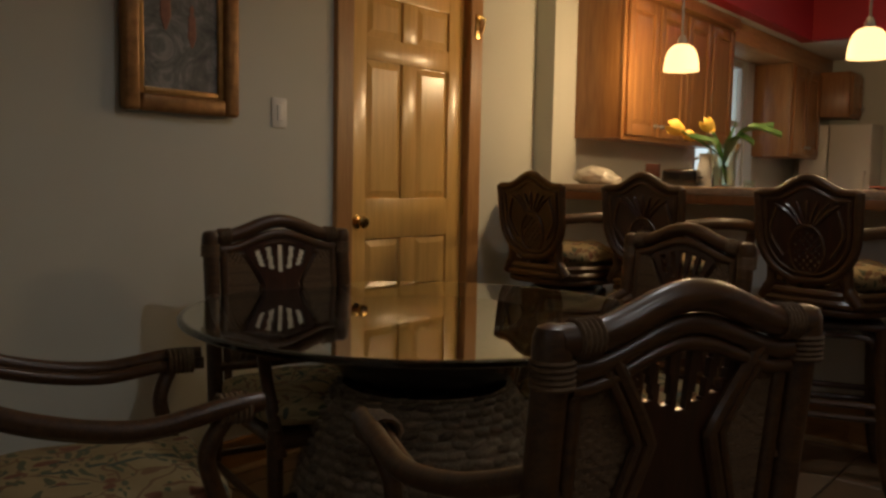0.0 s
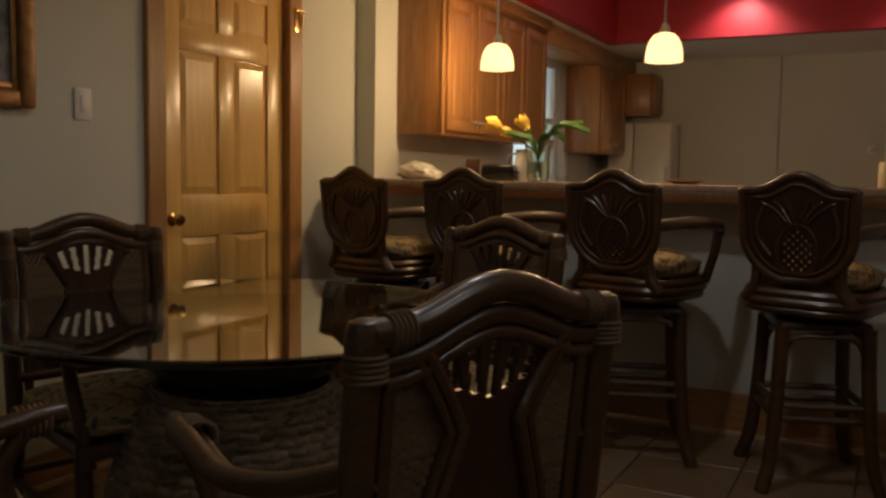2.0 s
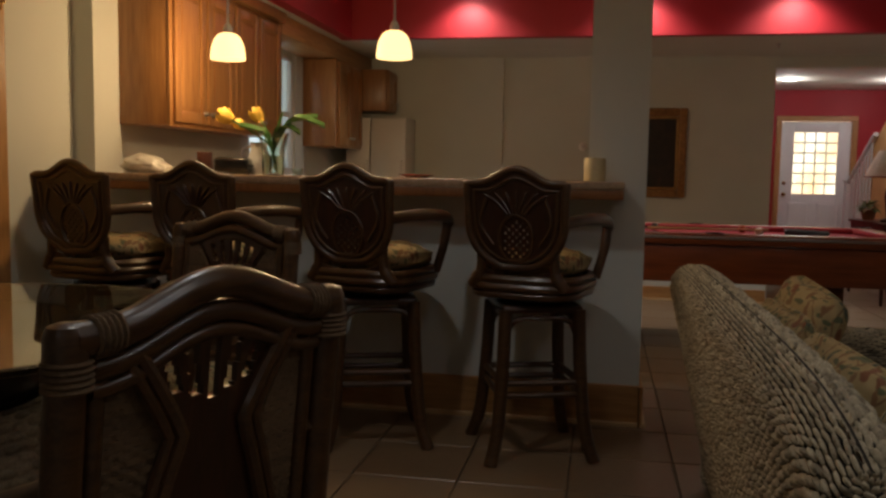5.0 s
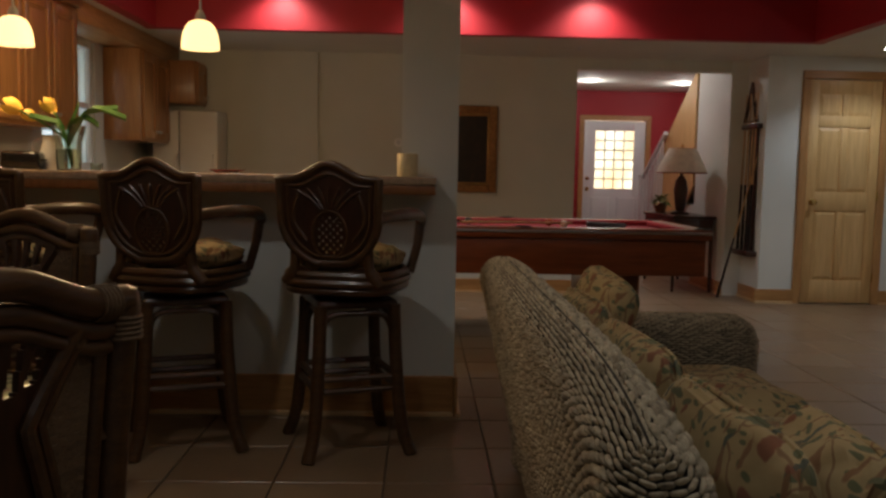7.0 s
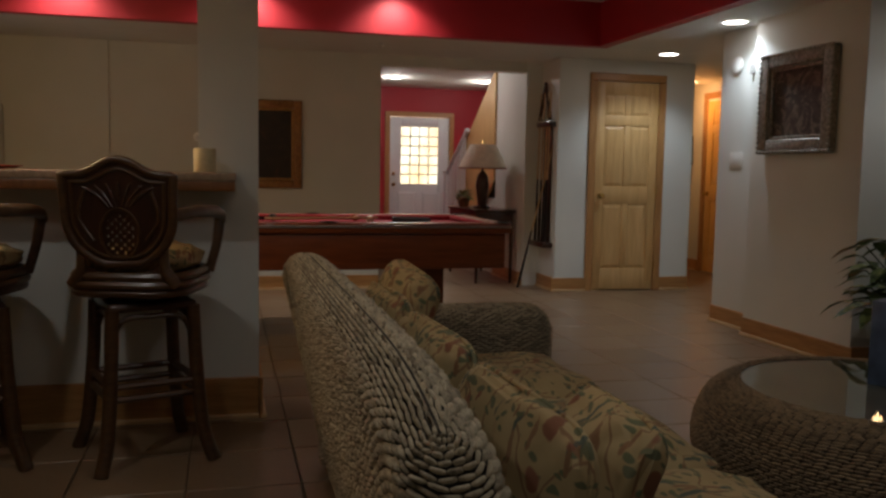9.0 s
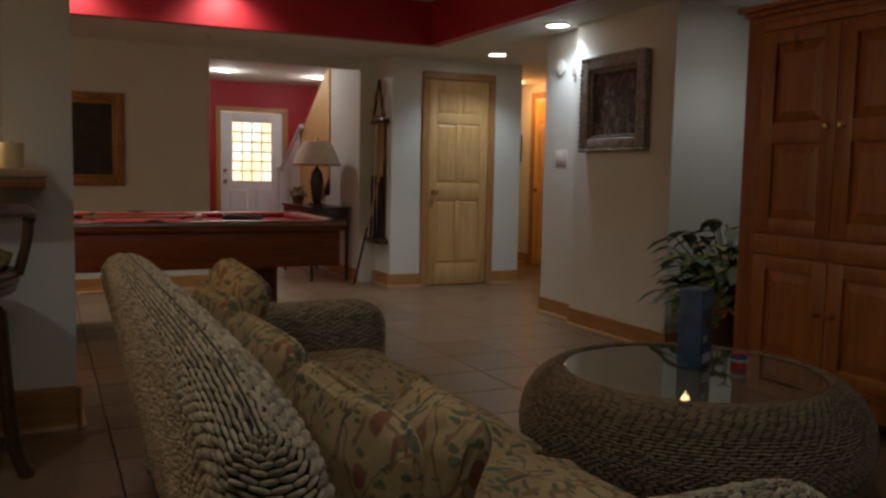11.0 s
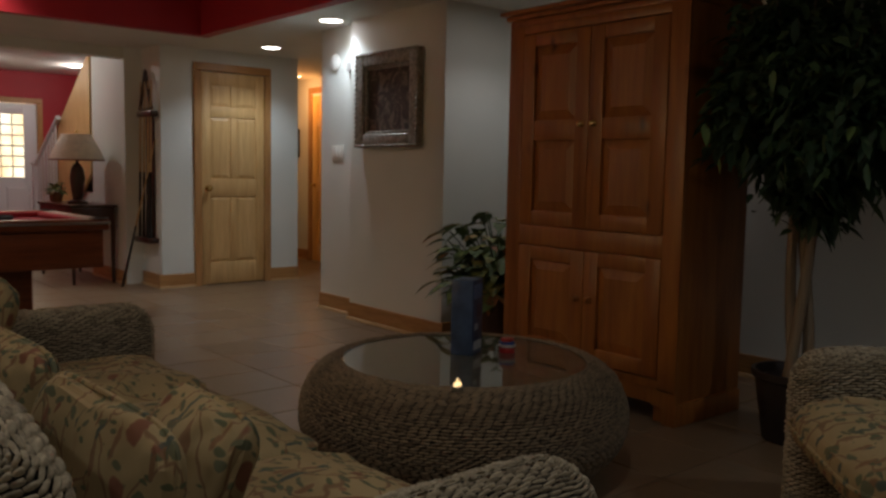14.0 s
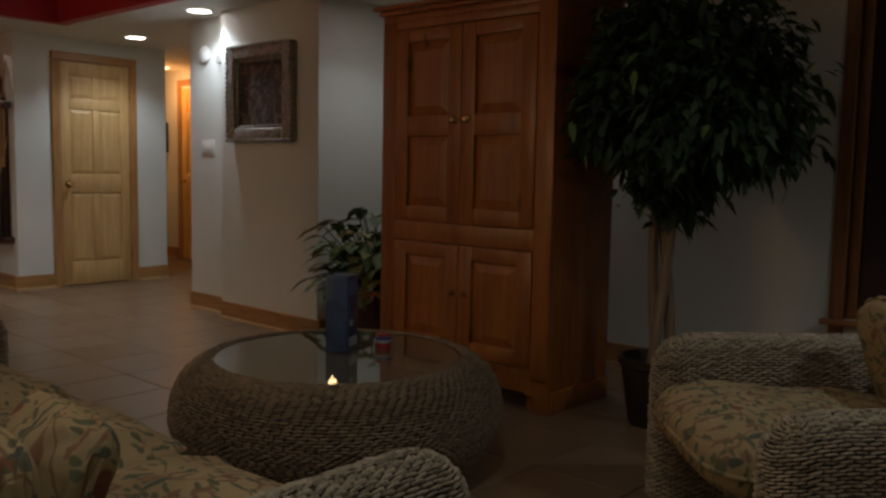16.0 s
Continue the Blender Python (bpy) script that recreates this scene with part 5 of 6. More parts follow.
vl.new(mix(vn, vl, ramp(vn, vl, noise_tex(vn, vl, coords(vn, vl), 22, 3), [(0.5, (0, 0, 0)), (0.6, (1, 1, 1))]), vcol, (0.05, 0.085, 0.025)), vp.inputs["Base Color"])
vp.inputs["Roughness"].default_value = 0.6
BARK = wood("bark", (0.34, 0.25, 0.16), (0.2, 0.14, 0.085), "Z", 0.8, 2.0)


def leaf(verts, faces, at, way, up, length, width, droop=0.3):
    """One pointed leaf folded along its midrib."""
    way, side = way.normalized(), way.cross(up).normalized()
    nrm = side.cross(way)
    base = len(verts)
    for t, w in ((0.0, 0.08), (0.3, 0.85), (0.62, 0.8), (1.0, 0.02)):
        c = at + way * (length * t) - Vector((0, 0, droop * length * t * t))
        verts.extend((c - side * width * w * 0.5 + nrm * width * 0.12 * w, c, c + side * width * w * 0.5 + nrm * width * 0.12 * w))
    for i in range(3):
        for k in range(2):
            a = base + i * 3 + k
            faces.append((a, a + 1, a + 4, a + 3))


def leaf_mesh(name, verts, faces, mat, parent, label=""):
    me = bpy.data.meshes.new(name)
    me.from_pydata(verts, [], faces)
    me.materials.append(mat)
    me.polygons.foreach_set("use_smooth", [True] * len(me.polygons))
    ob = new(name, me)
    ob.parent = parent
    return tagged(ob, label)


TREE = (3.58, 1.876)
tree = thing("ficus_tree", "potted ficus tree with braided stems and dense dark leaves", "tree", pose(TREE[0], TREE[1], 0))
part("pot", lathe([(0.12, 0), (0.125, 0.01), (0.165, 0.27), (0.18, 0.28), (0.18, 0.31), (0.165, 0.31), (0.155, 0.27), (0, 0.265)], 36), plain("dark_pot", (0.03, 0.02, 0.017), 0.45, 0, 0.2), tree, "dark round planter")
for k in range(3):
    ph = 2.1 * k
    pts = [(0.05 * math.cos(ph + z * 2.6) * (1 - 0.2 * z) + 0.02 * math.sin(3 * z + k), 0.05 * math.sin(ph + z * 2.6), z) for z in [0.25 + 0.085 * j for j in range(12)]]
    part("trunk", tube(pts, [0.026 - 0.0006 * j for j in range(12)], 9), BARK, tree)
rnd = random.Random(7)
branches, lv, lf = bmesh.new(), [], []
for b in range(125):
    a, e = rnd.uniform(0, 2 * math.pi), rnd.uniform(-0.42, 1.3)
    r = rnd.uniform(0.38, 0.6) * (0.8 if math.cos(a) < 0 < math.sin(a) else 1)
    start = Vector((0, 0, rnd.uniform(0.9, 1.35)))
    out = Vector((math.cos(a) * math.cos(e), math.sin(a) * math.cos(e), math.sin(e)))
    end = Vector((0, 0, 1.42)) + out * r
    if TREE[0] + end.x > AX - 0.06 and TREE[1] + end.y > AY0 - 0.1 or TREE[0] + end.x > X_EAST - 0.1:
        continue
    mid = start.lerp(end, 0.5) + Vector((0, 0, 0.08))
    line = spline([start, mid, end], 6)
    tube(line, [0.008 - 0.0005 * j for j in range(len(line))], 5, branches)
    for t in range(2, len(line)):
        for _ in range(14):
            p = line[t] + Vector((rnd.gauss(0, 0.06), rnd.gauss(0, 0.06), rnd.gauss(0, 0.055)))
            if TREE[0] + p.x > AX - 0.09 and TREE[1] + p.y > AY0 - 0.09 or p.z > Z_LOW - 0.06:
                continue
            d = Vector((rnd.gauss(0, 1), rnd.gauss(0, 1), rnd.gauss(-0.6, 0.6))) + out * 0.8
            leaf(lv, lf, p, d, Vector((rnd.gauss(0, 0.4), rnd.gauss(0, 0.4), 1)), rnd.uniform(0.058, 0.092), rnd.uniform(0.03, 0.044), 0.35)
part("branch", branches, BARK, tree)
leaf_mesh("crown", lv, lf, LEAF_DARK, tree, "dense crown of small pointed leaves")

plant = thing("potted_plant", "variegated potted plant beside the armoire", "plant", pose(3.72, 3.86, 0))
part("pot", lathe([(0.14, 0), (0.15, 0.01), (0.17, 0.36), (0.185, 0.37), (0.185, 0.4), (0.165, 0.4), (0.16, 0.36), (0, 0.35)], 32), plain("brown_pot", (0.1, 0.045, 0.025), 0.5), plant)
rnd = random.Random(11)
lv, lf, stems = [], [], bmesh.new()
for k in range(280):
    a, e = rnd.uniform(0, 2 * math.pi), rnd.uniform(-0.15, 1.3)
    ln_ = rnd.uniform(0.15, 0.5)
    o = Vector((math.cos(a) * math.cos(e), math.sin(a) * math.cos(e), math.sin(e)))
    end = Vector((0, 0, 0.38)) + o * ln_ * (1.05 if e > 0.7 else 0.85) + Vector((0, 0, 0.04))
    tube(spline([(0.02 * math.cos(a), 0.02 * math.sin(a), 0.35), Vector((0, 0, 0.36)) + o * ln_ * 0.5 + Vector((0, 0, 0.04)), end], 3), 0.004, 4, stems)
    d = Vector((math.cos(a + rnd.gauss(0, 0.5)), math.sin(a + rnd.gauss(0, 0.5)), rnd.uniform(-0.3, 0.5)))
    leaf(lv, lf, end, d, Vector((0, 0, 1)), rnd.uniform(0.13, 0.2), rnd.uniform(0.085, 0.125), 0.4)
part("stem", stems, plain("plant_stem", (0.06, 0.09, 0.03), 0.5), plant)
leaf_mesh("foliage", lv, lf, LEAF_VAR, plant, "broad green and cream leaves")

# ================= game room =================
PX0, PX1, PY0, PY1 = -0.55, 1.88, 5.5, 6.72
pool = thing("pool_table", "brown wooden pool table with red cloth", "pool table")
FELT = plain("red_cloth", (0.28, 0.012, 0.022), 0.9, 0, 0.12, 80)
part("bed", block((PX0 + 0.1, PY0 + 0.1, 0.7), (PX1 - 0.1, PY1 - 0.1, 0.765), 0.004), FELT, pool, "red cloth bed")
for lo, hi in (((PX0, PY0, 0.735), (PX1, PY0 + 0.105, 0.805)), ((PX0, PY1 - 0.105, 0.735), (PX1, PY1, 0.805)), ((PX0, PY0 + 0.106, 0.735), (PX0 + 0.105, PY1 - 0.106, 0.805)), ((PX1 - 0.105, PY0 + 0.106, 0.735), (PX1, PY1 - 0.106, 0.805))):
    part("rail", block(lo, hi, 0.012, 3), CUE_WOOD, pool)
for lo, hi in (((PX0 + 0.1, PY0 + 0.106, 0.767), (PX1 - 0.1, PY0 + 0.15, 0.802)), ((PX0 + 0.1, PY1 - 0.15, 0.767), (PX1 - 0.1, PY1 - 0.106, 0.802)), ((PX0 + 0.106, PY0 + 0.151, 0.767), (PX0 + 0.15, PY1 - 0.151, 0.802)), ((PX1 - 0.15, PY0 + 0.151, 0.767), (PX1 - 0.106, PY1 - 0.151, 0.802))):
    part("cushion", block(lo, hi, 0.012, 3), FELT, pool)
part("trim_strip", block((PX0 - 0.004, PY0 - 0.006, 0.772), (PX1 + 0.004, PY0 - 0.0005, 0.79), 0.002), STEEL, pool, "metal strip along the rail")
for lo, hi in (((PX0 + 0.03, PY0 + 0.03, 0.5), (PX1 - 0.03, PY0 + 0.055, 0.734)), ((PX0 + 0.03, PY1 - 0.055, 0.5), (PX1 - 0.03, PY1 - 0.03, 0.734)), ((PX0 + 0.03, PY0 + 0.056, 0.5), (PX0 + 0.055, PY1 - 0.056, 0.734)), ((PX1 - 0.055, PY0 + 0.056, 0.5), (PX1 - 0.03, PY1 - 0.056, 0.734))):
    part("apron", block(lo, hi, 0.006), CUE_WOOD, pool)
for x0 in (PX0 + 0.3, 1.14):
    part("leg", block((x0, PY0 + 0.3, 0.0), (x0 + 0.36, PY1 - 0.3, 0.7), 0.02, 3), CUE_WOOD, pool, "panelled pedestal leg")
for x in (PX0 + 0.05, (PX0 + PX1) / 2, PX1 - 0.05):
    for y in (PY0 + 0.05, PY1 - 0.05):
        part("pocket", lathe([(0.058, 0.806), (0.058, 0.811), (0.042, 0.811), (0.04, 0.79), (0, 0.785)], 18, (x, y, 0)), BLACK_MATT, pool, "black corner pocket")
for x, y, c, nm in ((1.02, 6.1, (0.6, 0.56, 0.45), "white cue ball resting on the red cloth"), (0.35, 6.3, (0.02, 0.02, 0.02), "black ball resting on the red cloth"), (0.95, 6.35, (0.3, 0.06, 0.02), "dark red ball resting on the cloth")):
    solid("pool_ball", lathe([(0.0285 * math.sin(math.pi * k / 12), 0.0285 - 0.0285 * math.cos(math.pi * k / 12)) for k in range(13)], 20), plain("ball", c, 0.12, 0, 0.03), nm, "ball", "pool balls").location = (x, y, 0.7655)
CUE_PALE = wood("cue_maple", (0.6, 0.42, 0.22), (0.5, 0.33, 0.16), "X", 0.3)


def cue(a, b, label):
    c = thing("pool_cue", label, "cue", group="pool cues")
    a, b = Vector(a), Vector(b)
    part("shaft", tube([a.lerp(b, 0.42), b], [0.010, 0.006], 8), CUE_PALE, c)
    part("butt", tube([a, a.lerp(b, 0.4199)], [0.015, 0.010], 8), BLACK, c)
    return c


cue((-0.3, 5.62, 0.821), (1.05, 5.95, 0.813), "pool cue lying across the rail of the table")
tri = thing("ball_rack", "black triangular ball rack lying on the table", "rack", pose(1.3, 6.25, 0.7655, 0, 0, 20))
part("hoop", tube([(-0.15, -0.1, 0.02), (0.15, -0.1, 0.02), (0.0, 0.16, 0.02)], 0.018, 8, closed=True), BLACK_MATT, tri)

# cue stand on the closet's side wall
stand = thing("cue_rack", "dark wooden wall rack holding pool cues and triangle", "rack", Matrix.Translation((3.12, 8.02, 0)) @ Matrix.Rotation(radians(-90), 4, "Z"))
part("upper_bar", block((-0.19, -0.07, 1.6), (0.17, -0.002, 1.65), 0.008), DARK_WOOD, stand)
part("lower_shelf", block((-0.19, -0.11, 0.42), (0.17, -0.002, 0.47), 0.008), DARK_WOOD, stand)
part("back_board", block((-0.1, -0.02, 0.47), (0.08, -0.002, 1.6), 0.005), DARK_WOOD, stand)
part("triangle", tube([(-0.15, -0.05, 1.67), (0.13, -0.05, 1.67), (-0.01, -0.05, 2.02)], 0.018, 8, closed=True), DARK_WOOD, stand, "hanging ball triangle")
for x in (-0.13, -0.03, 0.06, 0.13):
    cue((3.12 - 0.075, 8.02 - x, 0.471), (3.12 - 0.05, 8.02 - x, 1.93), "pool cue standing in the wall rack")
cue((2.86, 8.12, 0.0), (3.09, 7.86, 1.38), "dark cue leaning against the wall by the rack")

# side table, lamp, plant
table = thing("side_table", "dark wooden side table against the hall wall", "table", pose(2.71, 8.98, 0))
part("tabletop", block((-0.22, -0.56, 0.73), (0.22, 0.56, 0.76), 0.008), DARK_WOOD, table)
part("apron", block((-0.2, -0.54, 0.6), (0.2, 0.54, 0.729), 0.006), DARK_WOOD, table)
for sx in (-1, 1):
    for sy in (-1, 1):
        part("leg", tube([(sx * 0.185, sy * 0.52, 0.62), (sx * 0.185, sy * 0.52, 0.0)], [0.025, 0.015], 8), DARK_WOOD, table)
lamp = thing("table_lamp", "table lamp with a dark turned base and pale bell shade", "lamp", pose(2.66, 8.75, 0.761) @ Matrix.Scale(1.12, 4))
part("base", lathe([(0.085, 0), (0.085, 0.02), (0.04, 0.04), (0.05, 0.1), (0.065, 0.22), (0.05, 0.31), (0.03, 0.34), (0.012, 0.36), (0.012, 0.42), (0, 0.42)], 28), DARK_WOOD, lamp)
part("shade", lathe([(0.225, 0.38), (0.2, 0.45), (0.155, 0.54), (0.125, 0.6), (0.122, 0.6), (0.152, 0.54), (0.197, 0.45), (0.222, 0.382)], 36), plain("shade_cloth", (0.78, 0.72, 0.62), 0.8, 0, 0.1, 20), lamp, "pale fabric bell shade")
part("finial", lathe([(0.006, 0.42), (0.006, 0.61), (0.016, 0.625), (0, 0.645)], 12), BRASS, lamp)
part("shade_rim", tube([(0.2245 * math.cos(a), 0.2245 * math.sin(a), 0.381) for a in [2 * math.pi * k / 32 for k in range(32)]], 0.006, 5, closed=True), plain("rim_red", (0.25, 0.08, 0.05), 0.7), lamp, "reddish trim on the shade")
pot = thing("small_plant", "small green potted plant on the side table", "plant", pose(2.585, 9.2, 0.761) @ Matrix.Scale(1.25, 4))
part("pot", lathe([(0.04, 0), (0.06, 0.08), (0.055, 0.08), (0, 0.07)], 20), plain("clay", (0.25, 0.1, 0.05), 0.7), pot)
lv, lf = [], []
rnd = random.Random(3)
for k in range(60):
    a = rnd.uniform(0, 6.28)
    d = Vector((math.cos(a), math.sin(a), rnd.uniform(0.1, 1.5)))
    leaf(lv, lf, Vector((0, 0, 0.08)) + d.normalized() * rnd.uniform(0.0, 0.07), d, Vector((0, 0, 1)), rnd.uniform(0.06, 0.1), 0.03, 0.5)
leaf_mesh("foliage", lv, lf, LEAF_VAR, pot)

# stairs rising towards the room, pine clad on their open side
stairs = tagged(new("stairs"), "pine-clad staircase with a white handrail in the hall", "", "", "structure")
STEPS = 12
for k in range(STEPS):
    y = 11.45 - k * 0.285
    if y > 8.5:
        part("step", block((2.97, max(9.21, y - 0.3), 0.172 * k), (4.14, y, 0.172 * (k + 1)), 0.006), OAK_PALE, stairs)


def side_panel(x0, x1, y0, z0, y1, z1, height):
    bm = bmesh.new()
    pts = [(y0, z0 - height), (y1, z1 - height), (y1, z1), (y0, z0)]
    for x in (x0, x1):
        pts3 = [bm.verts.new((x, y, z)) for y, z in pts]
        bm.faces.new(pts3)
    bm.verts.ensure_lookup_table()
    for k in range(4):
        bm.faces.new((bm.verts[k], bm.verts[(k + 1) % 4], bm.verts[4 + (k + 1) % 4], bm.verts[4 + k]))
    return bm


part("side_cladding", side_panel(2.93, 2.965, 10.75, 1.3, 9.21, 2.3, 1.25), PINE_PALE, stairs, "pale pine boards along the stairs", smooth=False)
structure("wall_under_stairs", block((2.972, 9.2, -0.012), (3.1, 11.0, 0.85)), WALL_WHITE)
part("newel", block((2.865, 11.13, 0.0), (2.955, 11.22, 1.13), 0.01), WHITE_DOOR, stairs, "white newel post")
part("newel_cap", block((2.85, 11.115, 1.131), (2.97, 11.235, 1.16), 0.01), WHITE_DOOR, stairs)
part("handrail", tube([(2.9, 11.17, 1.12), (2.9, 10.2, 1.66)], 0.03, 8), WHITE_DOOR, stairs, "white handrail")
for k in range(7):
    y = 11.03 - k * 0.12
    zt = 1.12 + (11.17 - y) * 0.557
    part("baluster", tube([(2.9, y, zt - 0.85), (2.9, y, zt)], 0.013, 6), WHITE_DOOR, stairs)

# ================= pictures =================
GOLD = plain("gold_frame", (0.3, 0.15, 0.05), 0.4, 0.35, 0.35, 25, 0, 0.4)
GOLD_INNER = plain("gold_slip", (0.42, 0.24, 0.08), 0.35, 0.5, 0.2, 30)
SILVER = plain("silver_frame", (0.26, 0.245, 0.21), 0.4, 0.25, 0.5, 40, 0, 0.8)


def canvas(name, stops, scale=4.0, distort=1.5, seed=0.0):
    m, n, l, p = material(name)
    tc, mp = n.new("ShaderNodeTexCoord"), n.new("ShaderNodeMapping")
    mp.inputs["Location"].default_value = (seed, seed, seed)
    l.new(tc.outputs["Object"], mp.inputs["Vector"])
    f = noise_tex(n, l, mp.outputs[0], scale, 6, 0.6, distort)
    l.new(ramp(n, l, f, stops), p.inputs["Base Color"])
    p.inputs["Roughness"].default_value = 0.45
    bump(n, l, p, noise_tex(n, l, mp.outputs[0], 90, 2), 0.3, 0.002)
    return m


def picture(label, m, width, height, fw, frame_mat, slip_mat, art, deep=0.045, ornate=False):
    """A framed picture; local x along the wall, z up from its lower edge, -y faces the room."""
    pic = thing("framed_picture", label, "picture", m)
    fr = new("frame")
    fr.parent = pic
    for a, b, c, d in ((-width / 2, -width / 2 + fw, 0, height), (width / 2 - fw, width / 2, 0, height), (-width / 2 + fw, width / 2 - fw, 0, fw), (-width / 2 + fw, width / 2 - fw, height - fw, height)):
        part("moulding", block((a, -deep, c), (b, -0.002, d), 0.014, 3), frame_mat, fr)
    if ornate:
        bm = bmesh.new()
        n1, n2 = int(width / 0.035), int(height / 0.035)
        spots = [(-width / 2 + 0.012 + (width - 0.024) * k / n1, z) for k in range(n1 + 1) for z in (0.01, height - 0.01)] + [(x, 0.012 + (height - 0.024) * k / n2) for k in range(n2 + 1) for x in (-width / 2 + 0.01, width / 2 - 0.01)]
        for x, z in spots:
            mm = Matrix.Translation((x, -deep + 0.004, z)) @ Matrix.Diagonal((0.018, 0.014, 0.016, 1))
            bmesh.ops.create_icosphere(bm, subdivisions=1, radius=1, matrix=mm)
        part("carving", bm, frame_mat, fr, "carved leaf beading")
    s = 0.022
    x0, x1, z0, z1 = -width / 2 + fw, width / 2 - fw, fw, height - fw
    for a, b, c, d in ((x0, x0 + s, z0, z1), (x1 - s, x1, z0, z1), (x0 + s, x1 - s, z0, z0 + s), (x0 + s, x1 - s, z1 - s, z1)):
        part("slip", block((a, -deep * 0.6, c), (b, -0.003, d), 0.004), slip_mat, fr)
    part("canvas", block((x0 + s, -0.015, z0 + s), (x1 - s, -0.003, z1 - s)), art, pic)
    return pic


pic = picture("gold-framed seaside painting on the pale dining wall", Matrix.Translation((X_DOOR, 1.82, 1.345)) @ Matrix.Rotation(radians(90), 4, "Z"), 0.46, 0.66, 0.06, GOLD, GOLD_INNER,
              canvas("sea_painting", [(0.3, (0.05, 0.06, 0.07)), (0.5, (0.16, 0.17, 0.18)), (0.62, (0.3, 0.3, 0.3)), (0.8, (0.1, 0.11, 0.12))], 7, 2.5))
for x, z, h, w in ((-0.06, 0.28, 0.2, 0.022), (0.045, 0.23, 0.15, 0.018)):
    part("painted_shape", lathe([(0.2 * w, 0), (w, h * 0.25), (0.8 * w, h * 0.7), (0.4 * w, h * 0.78), (0.55 * w, h * 0.9), (0, h)], 12, (0, 0, 0)), plain("painted_rose", (0.28, 0.12, 0.08), 0.5, 0, 0.3, 40), pic).matrix_basis = Matrix.Translation((x, -0.0155, z)) @ Matrix.Diagonal((1, 0.06, 1, 1))
picture("dark still life in a wide gold frame", pose(0.42, Y_BACK, 0.96), 0.6, 0.82, 0.075, GOLD, GOLD_INNER,
        canvas("dark_painting", [(0.35, (0.012, 0.01, 0.009)), (0.6, (0.03, 0.018, 0.012)), (0.75, (0.1, 0.03, 0.02))], 6, 1.5, 3.0))
picture("dark painting in an ornate silver frame", Matrix.Translation((3.68, 4.99, 1.305)) @ Matrix.Rotation(radians(-90), 4, "Z"), 0.74, 0.67, 0.095, SILVER, SILVER,
        canvas("brown_painting", [(0.3, (0.02, 0.017, 0.015)), (0.5, (0.07, 0.06, 0.05)), (0.6, (0.2, 0.17, 0.14)), (0.72, (0.05, 0.035, 0.03))], 8, 2.0, 6.0), 0.06, True)
picture("small dark picture in the passage", Matrix.Translation((5.6, 9.66, 1.28)) @ Matrix.Rotation(radians(-90), 4, "Z"), 0.26, 0.36, 0.03, BLACK_MATT, GOLD_INNER, canvas("small_print", [(0.4, (0.03, 0.02, 0.02)), (0.7, (0.15, 0.08, 0.05))], 8, 1, 9.0))

# ================= fixtures =================
def switch(m, gangs=1, label="white light switch on the wall"):
    sw = thing("light_switch", label, "switch", m)
    w = 0.037 + 0.046 * (gangs - 1)
    part("plate", block((-w, -0.007, -0.058), (w, -0.0005, 0.058), 0.004), WHITE_PLASTIC, sw)
    for k in range(gangs):
        x = (k - (gangs - 1) / 2) * 0.046
        part("rocker", block((x - 0.014, -0.011, -0.03), (x + 0.014, -0.0072, 0.03), 0.002), WHITE_PLASTIC, sw)
    return sw


def outlet(m):
    o = thing("wall_outlet", "white electrical outlet low on the wall", "outlet", m)
    part("plate", block((-0.036, -0.006, -0.058), (0.036, -0.0005, 0.058), 0.004), WHITE_PLASTIC, o)
    for z in (-0.022, 0.022):
        part("socket", block((-0.016, -0.008, z - 0.013), (0.016, -0.0062, z + 0.013), 0.003), BLACK_MATT, o)


R_EAST = Matrix.Rotation(radians(-90), 4, "Z")
R_WEST = Matrix.Rotation(radians(90), 4, "Z")
switch(Matrix.Translation((X_DOOR, 2.265, 1.38)) @ R_WEST)
switch(Matrix.Translation((3.78, 5.83, 1.27)) @ R_EAST, 2, "white double light switch near the passage")
outlet(Matrix.Translation((3.78, 5.56, 0.42)) @ R_EAST)
alarm = thing("smoke_alarm", "round white alarm high on the wall", "alarm", Matrix.Translation((3.78, 5.86, 1.98)) @ R_EAST)
shell = part("shell", lathe([(0.06, 0), (0.065, 0.006), (0.062, 0.02), (0.045, 0.03), (0, 0.031)], 28), WHITE_PLASTIC, alarm)
shell.matrix_basis = Matrix.Rotation(radians(90), 4, "X")
chime = thing("door_chime", "small grey sensor box high on the wall", "chime", Matrix.Translation((3.78, 5.62, 1.93)) @ R_EAST)
part("case", block((-0.05, -0.035, -0.035), (0.05, -0.001, 0.035), 0.006), plain("grey_plastic", (0.3, 0.29, 0.27), 0.5), chime)


def can_light(x, y, z, lens, group):
    c = thing("recessed_light", "lit recessed ceiling light with a white trim ring", "light", pose(x, y, z), group)
    part("trim_ring", lathe([(0.088, -0.001), (0.1, -0.001), (0.098, -0.008), (0.086, -0.011), (0.084, -0.004)], 32), WHITE_PLASTIC, c)
    part("lens", lathe([(0.084, -0.005), (0.03, -0.009), (0, -0.009)], 28), lens, c).visible_shadow = False


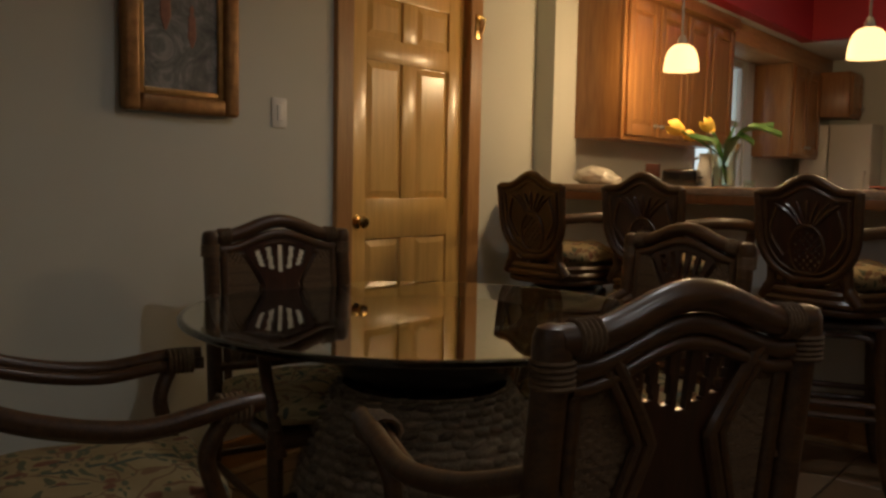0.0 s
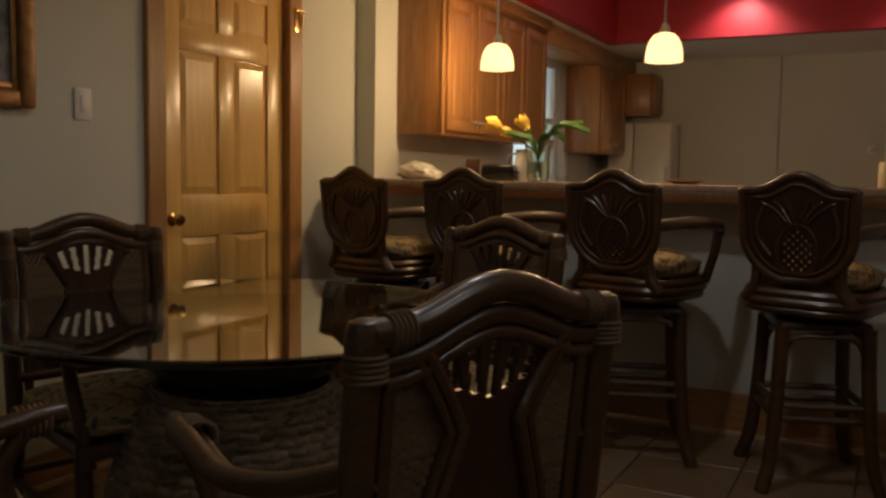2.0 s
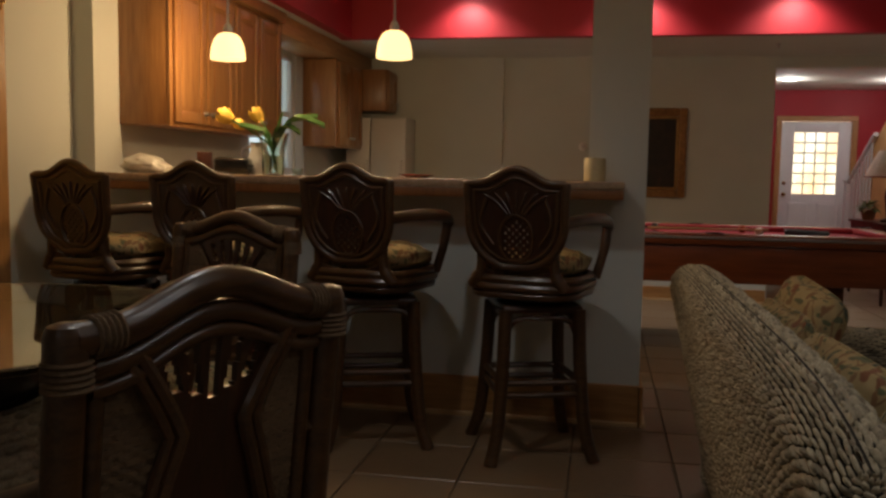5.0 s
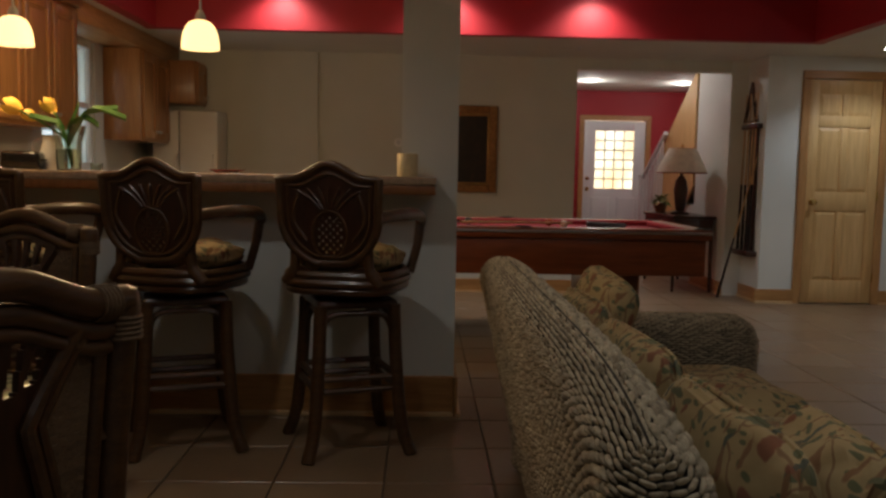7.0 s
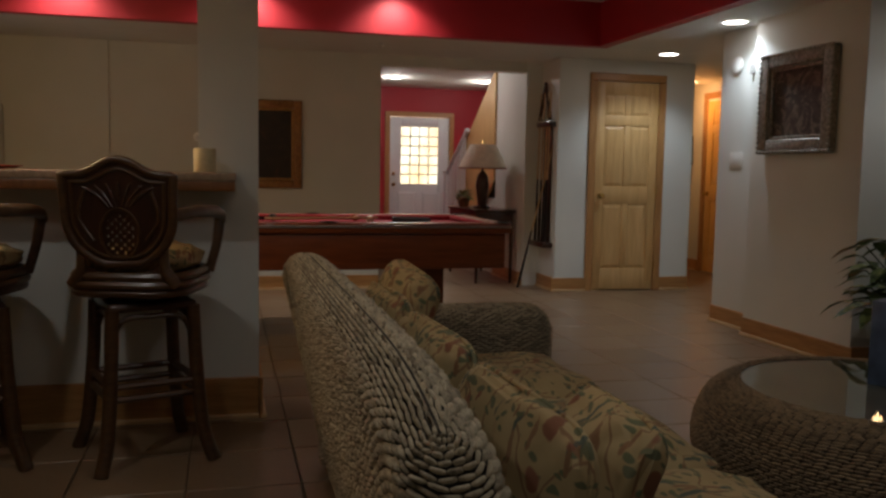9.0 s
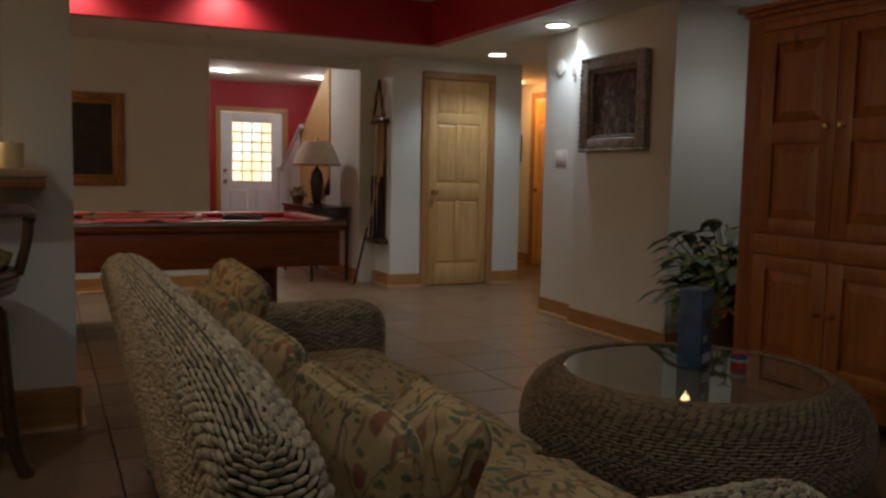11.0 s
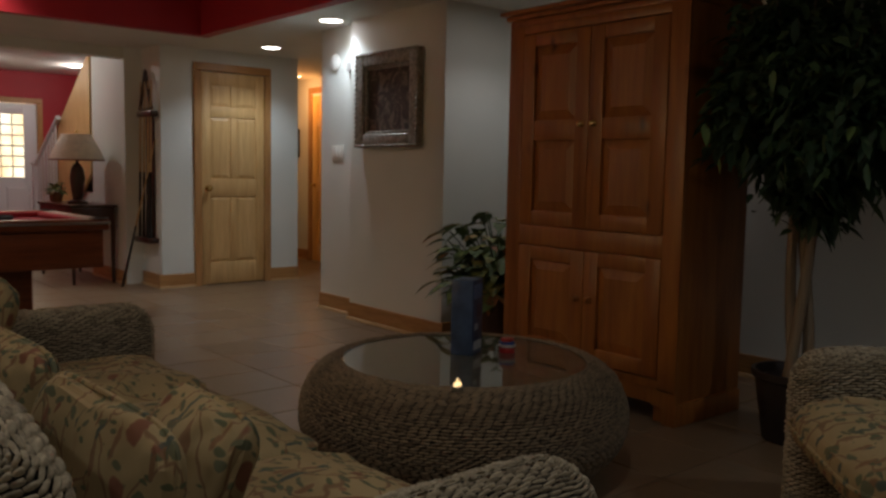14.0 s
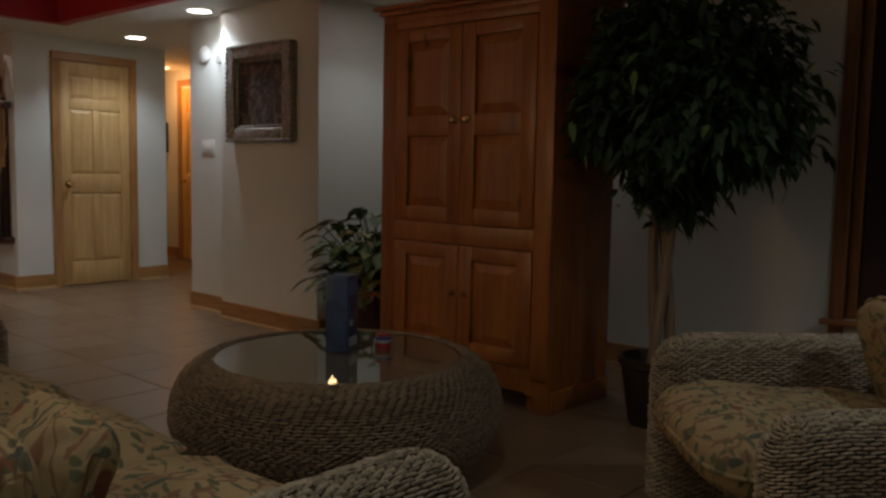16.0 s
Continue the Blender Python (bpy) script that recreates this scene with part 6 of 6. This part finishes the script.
# the south cans are unseen additions that go with the fill lights
for x, y in RECESSED + SOUTH_FILL + CORNER_LIGHT:
    can_light(x, y, Z_LOW, CAN_GLOW, "recessed lights in the low ceiling")
# back row washes the red wall; the near row is an unseen addition
for x, y in RED_WASH + TRAY_FILL:
    can_light(x, y, Z_TRAY, CAN_GLOW, "recessed lights in the tray")
for x, y in HALL_LIGHTS:
    can_light(x, y, Z_HALL, CAN_GLOW, "recessed lights in the hall")
can_light(*PASSAGE_LIGHT, Z_LOW, CAN_GLOW_WARM, "recessed lights in the passage")
for x, y in ((1.35, 7.55), (-2.4, 6.2)):
    s = thing("sprinkler_head", "small chrome sprinkler head in the ceiling", "sprinkler", pose(x, y, Z_LOW))
    part("escutcheon", lathe([(0.03, -0.001), (0.028, -0.006), (0.012, -0.01), (0, -0.01)], 18), STEEL, s)
    part("deflector", lathe([(0.008, -0.01), (0.008, -0.03), (0.02, -0.032), (0.02, -0.034), (0, -0.034)], 14), STEEL, s)
vent = thing("ceiling_vent", "white slatted air vent in the tray ceiling", "vent", pose(2.6, 6.1, Z_TRAY))
for k in range(7):
    part("slat", block((-0.15, -0.07 + k * 0.022, -0.012), (0.15, -0.058 + k * 0.022, -0.002), 0.002), WHITE_PLASTIC, vent)
for lo, hi in (((-0.17, -0.09, -0.01), (-0.151, 0.09, -0.001)), ((0.151, -0.09, -0.01), (0.17, 0.09, -0.001)), ((-0.151, -0.09, -0.0101), (0.151, -0.072, -0.001)), ((-0.151, 0.085, -0.0101), (0.151, 0.09, -0.001))):
    part("vent_frame", block(lo, hi, 0.002), WHITE_PLASTIC, vent)

# ================= floor tiles =================
TILE, tn, tl, tp = material("floor_tile")
tinfo = tn.new("ShaderNodeObjectInfo")
tgeo = tn.new("ShaderNodeNewGeometry")
tpos = tn.new("ShaderNodeVectorMath")
tpos.operation = "MULTIPLY_ADD"
tl.new(tinfo.outputs["Random"], tpos.inputs[0])
tpos.inputs[1].default_value = (31, 17, 5)
tl.new(tgeo.outputs["Position"], tpos.inputs[2])
cloud = noise_tex(tn, tl, tpos.outputs[0], 2.6, 5, 0.55, 0.1)
grain = noise_tex(tn, tl, tpos.outputs[0], 38, 4, 0.6)
tcol = ramp(tn, tl, cloud, [(0.3, (0.15, 0.087, 0.042)), (0.5, (0.2, 0.12, 0.06)), (0.7, (0.255, 0.16, 0.084))])
tcol = mix(tn, tl, 0.25, tcol, ramp(tn, tl, grain, [(0.35, (0.13, 0.085, 0.05)), (0.65, (0.26, 0.18, 0.11))]))
tl.new(mix(tn, tl, 0.3, tcol, ramp(tn, tl, tinfo.outputs["Random"], [(0.0, (0.14, 0.085, 0.05)), (0.5, (0.22, 0.15, 0.095)), (1.0, (0.28, 0.21, 0.14))])), tp.inputs["Base Color"])
tl.new(ramp(tn, tl, cloud, [(0.3, (0.3,) * 3), (0.7, (0.38,) * 3)]), tp.inputs["Roughness"])
bump(tn, tl, tp, grain, 0.06, 0.002)
T = 0.405
tile_mesh = finish("tile", block((-T / 2 + 0.003, -T / 2 + 0.003, -0.011), (T / 2 - 0.003, T / 2 - 0.003, 0.0), 0.003, 1), TILE, False)
spots = []
for i in range(-8, 16):
    for k in range(-8, 35):
        x, y = 0.29 + (i + 0.5) * T, 3.15 + (k - 8 + 0.5) * T
        if x > X_DOOR - 0.2 and x < 6.1 and y > Y_SOUTH - 0.1 and y < 13.8:
            spots.append((math.hypot(x - 0.9, y - 3.4), x, y))
spots.sort()
for d, x, y in spots[:300]:
    t = new("tile", tile_mesh)
    t.parent = floor
    t.matrix_basis = pose(x, y, random.uniform(-0.0006, 0.0), 0, 0, random.choice((0, 90, 180, 270)))
verts, faces = [], []
for d, x, y in spots[300:]:
    b = len(verts)
    h = T / 2 - 0.003
    for zz, hh in ((-0.011, h), (-0.002, h), (0.0, h - 0.002)):
        verts.extend(((x - hh, y - hh, zz), (x + hh, y - hh, zz), (x + hh, y + hh, zz), (x - hh, y + hh, zz)))
    for r in (0, 4):
        for k in range(4):
            faces.append((b + r + k, b + r + (k + 1) % 4, b + r + 4 + (k + 1) % 4, b + r + 4 + k))
    faces.append((b + 8, b + 9, b + 10, b + 11))
far = bpy.data.meshes.new("far_tiles")
far.from_pydata(verts, [], faces)
far.materials.append(TILE)
ft = new("far_tiles", far)
ft.parent = floor
tagged(ft, "brown stone floor tiles", kind="stuff")
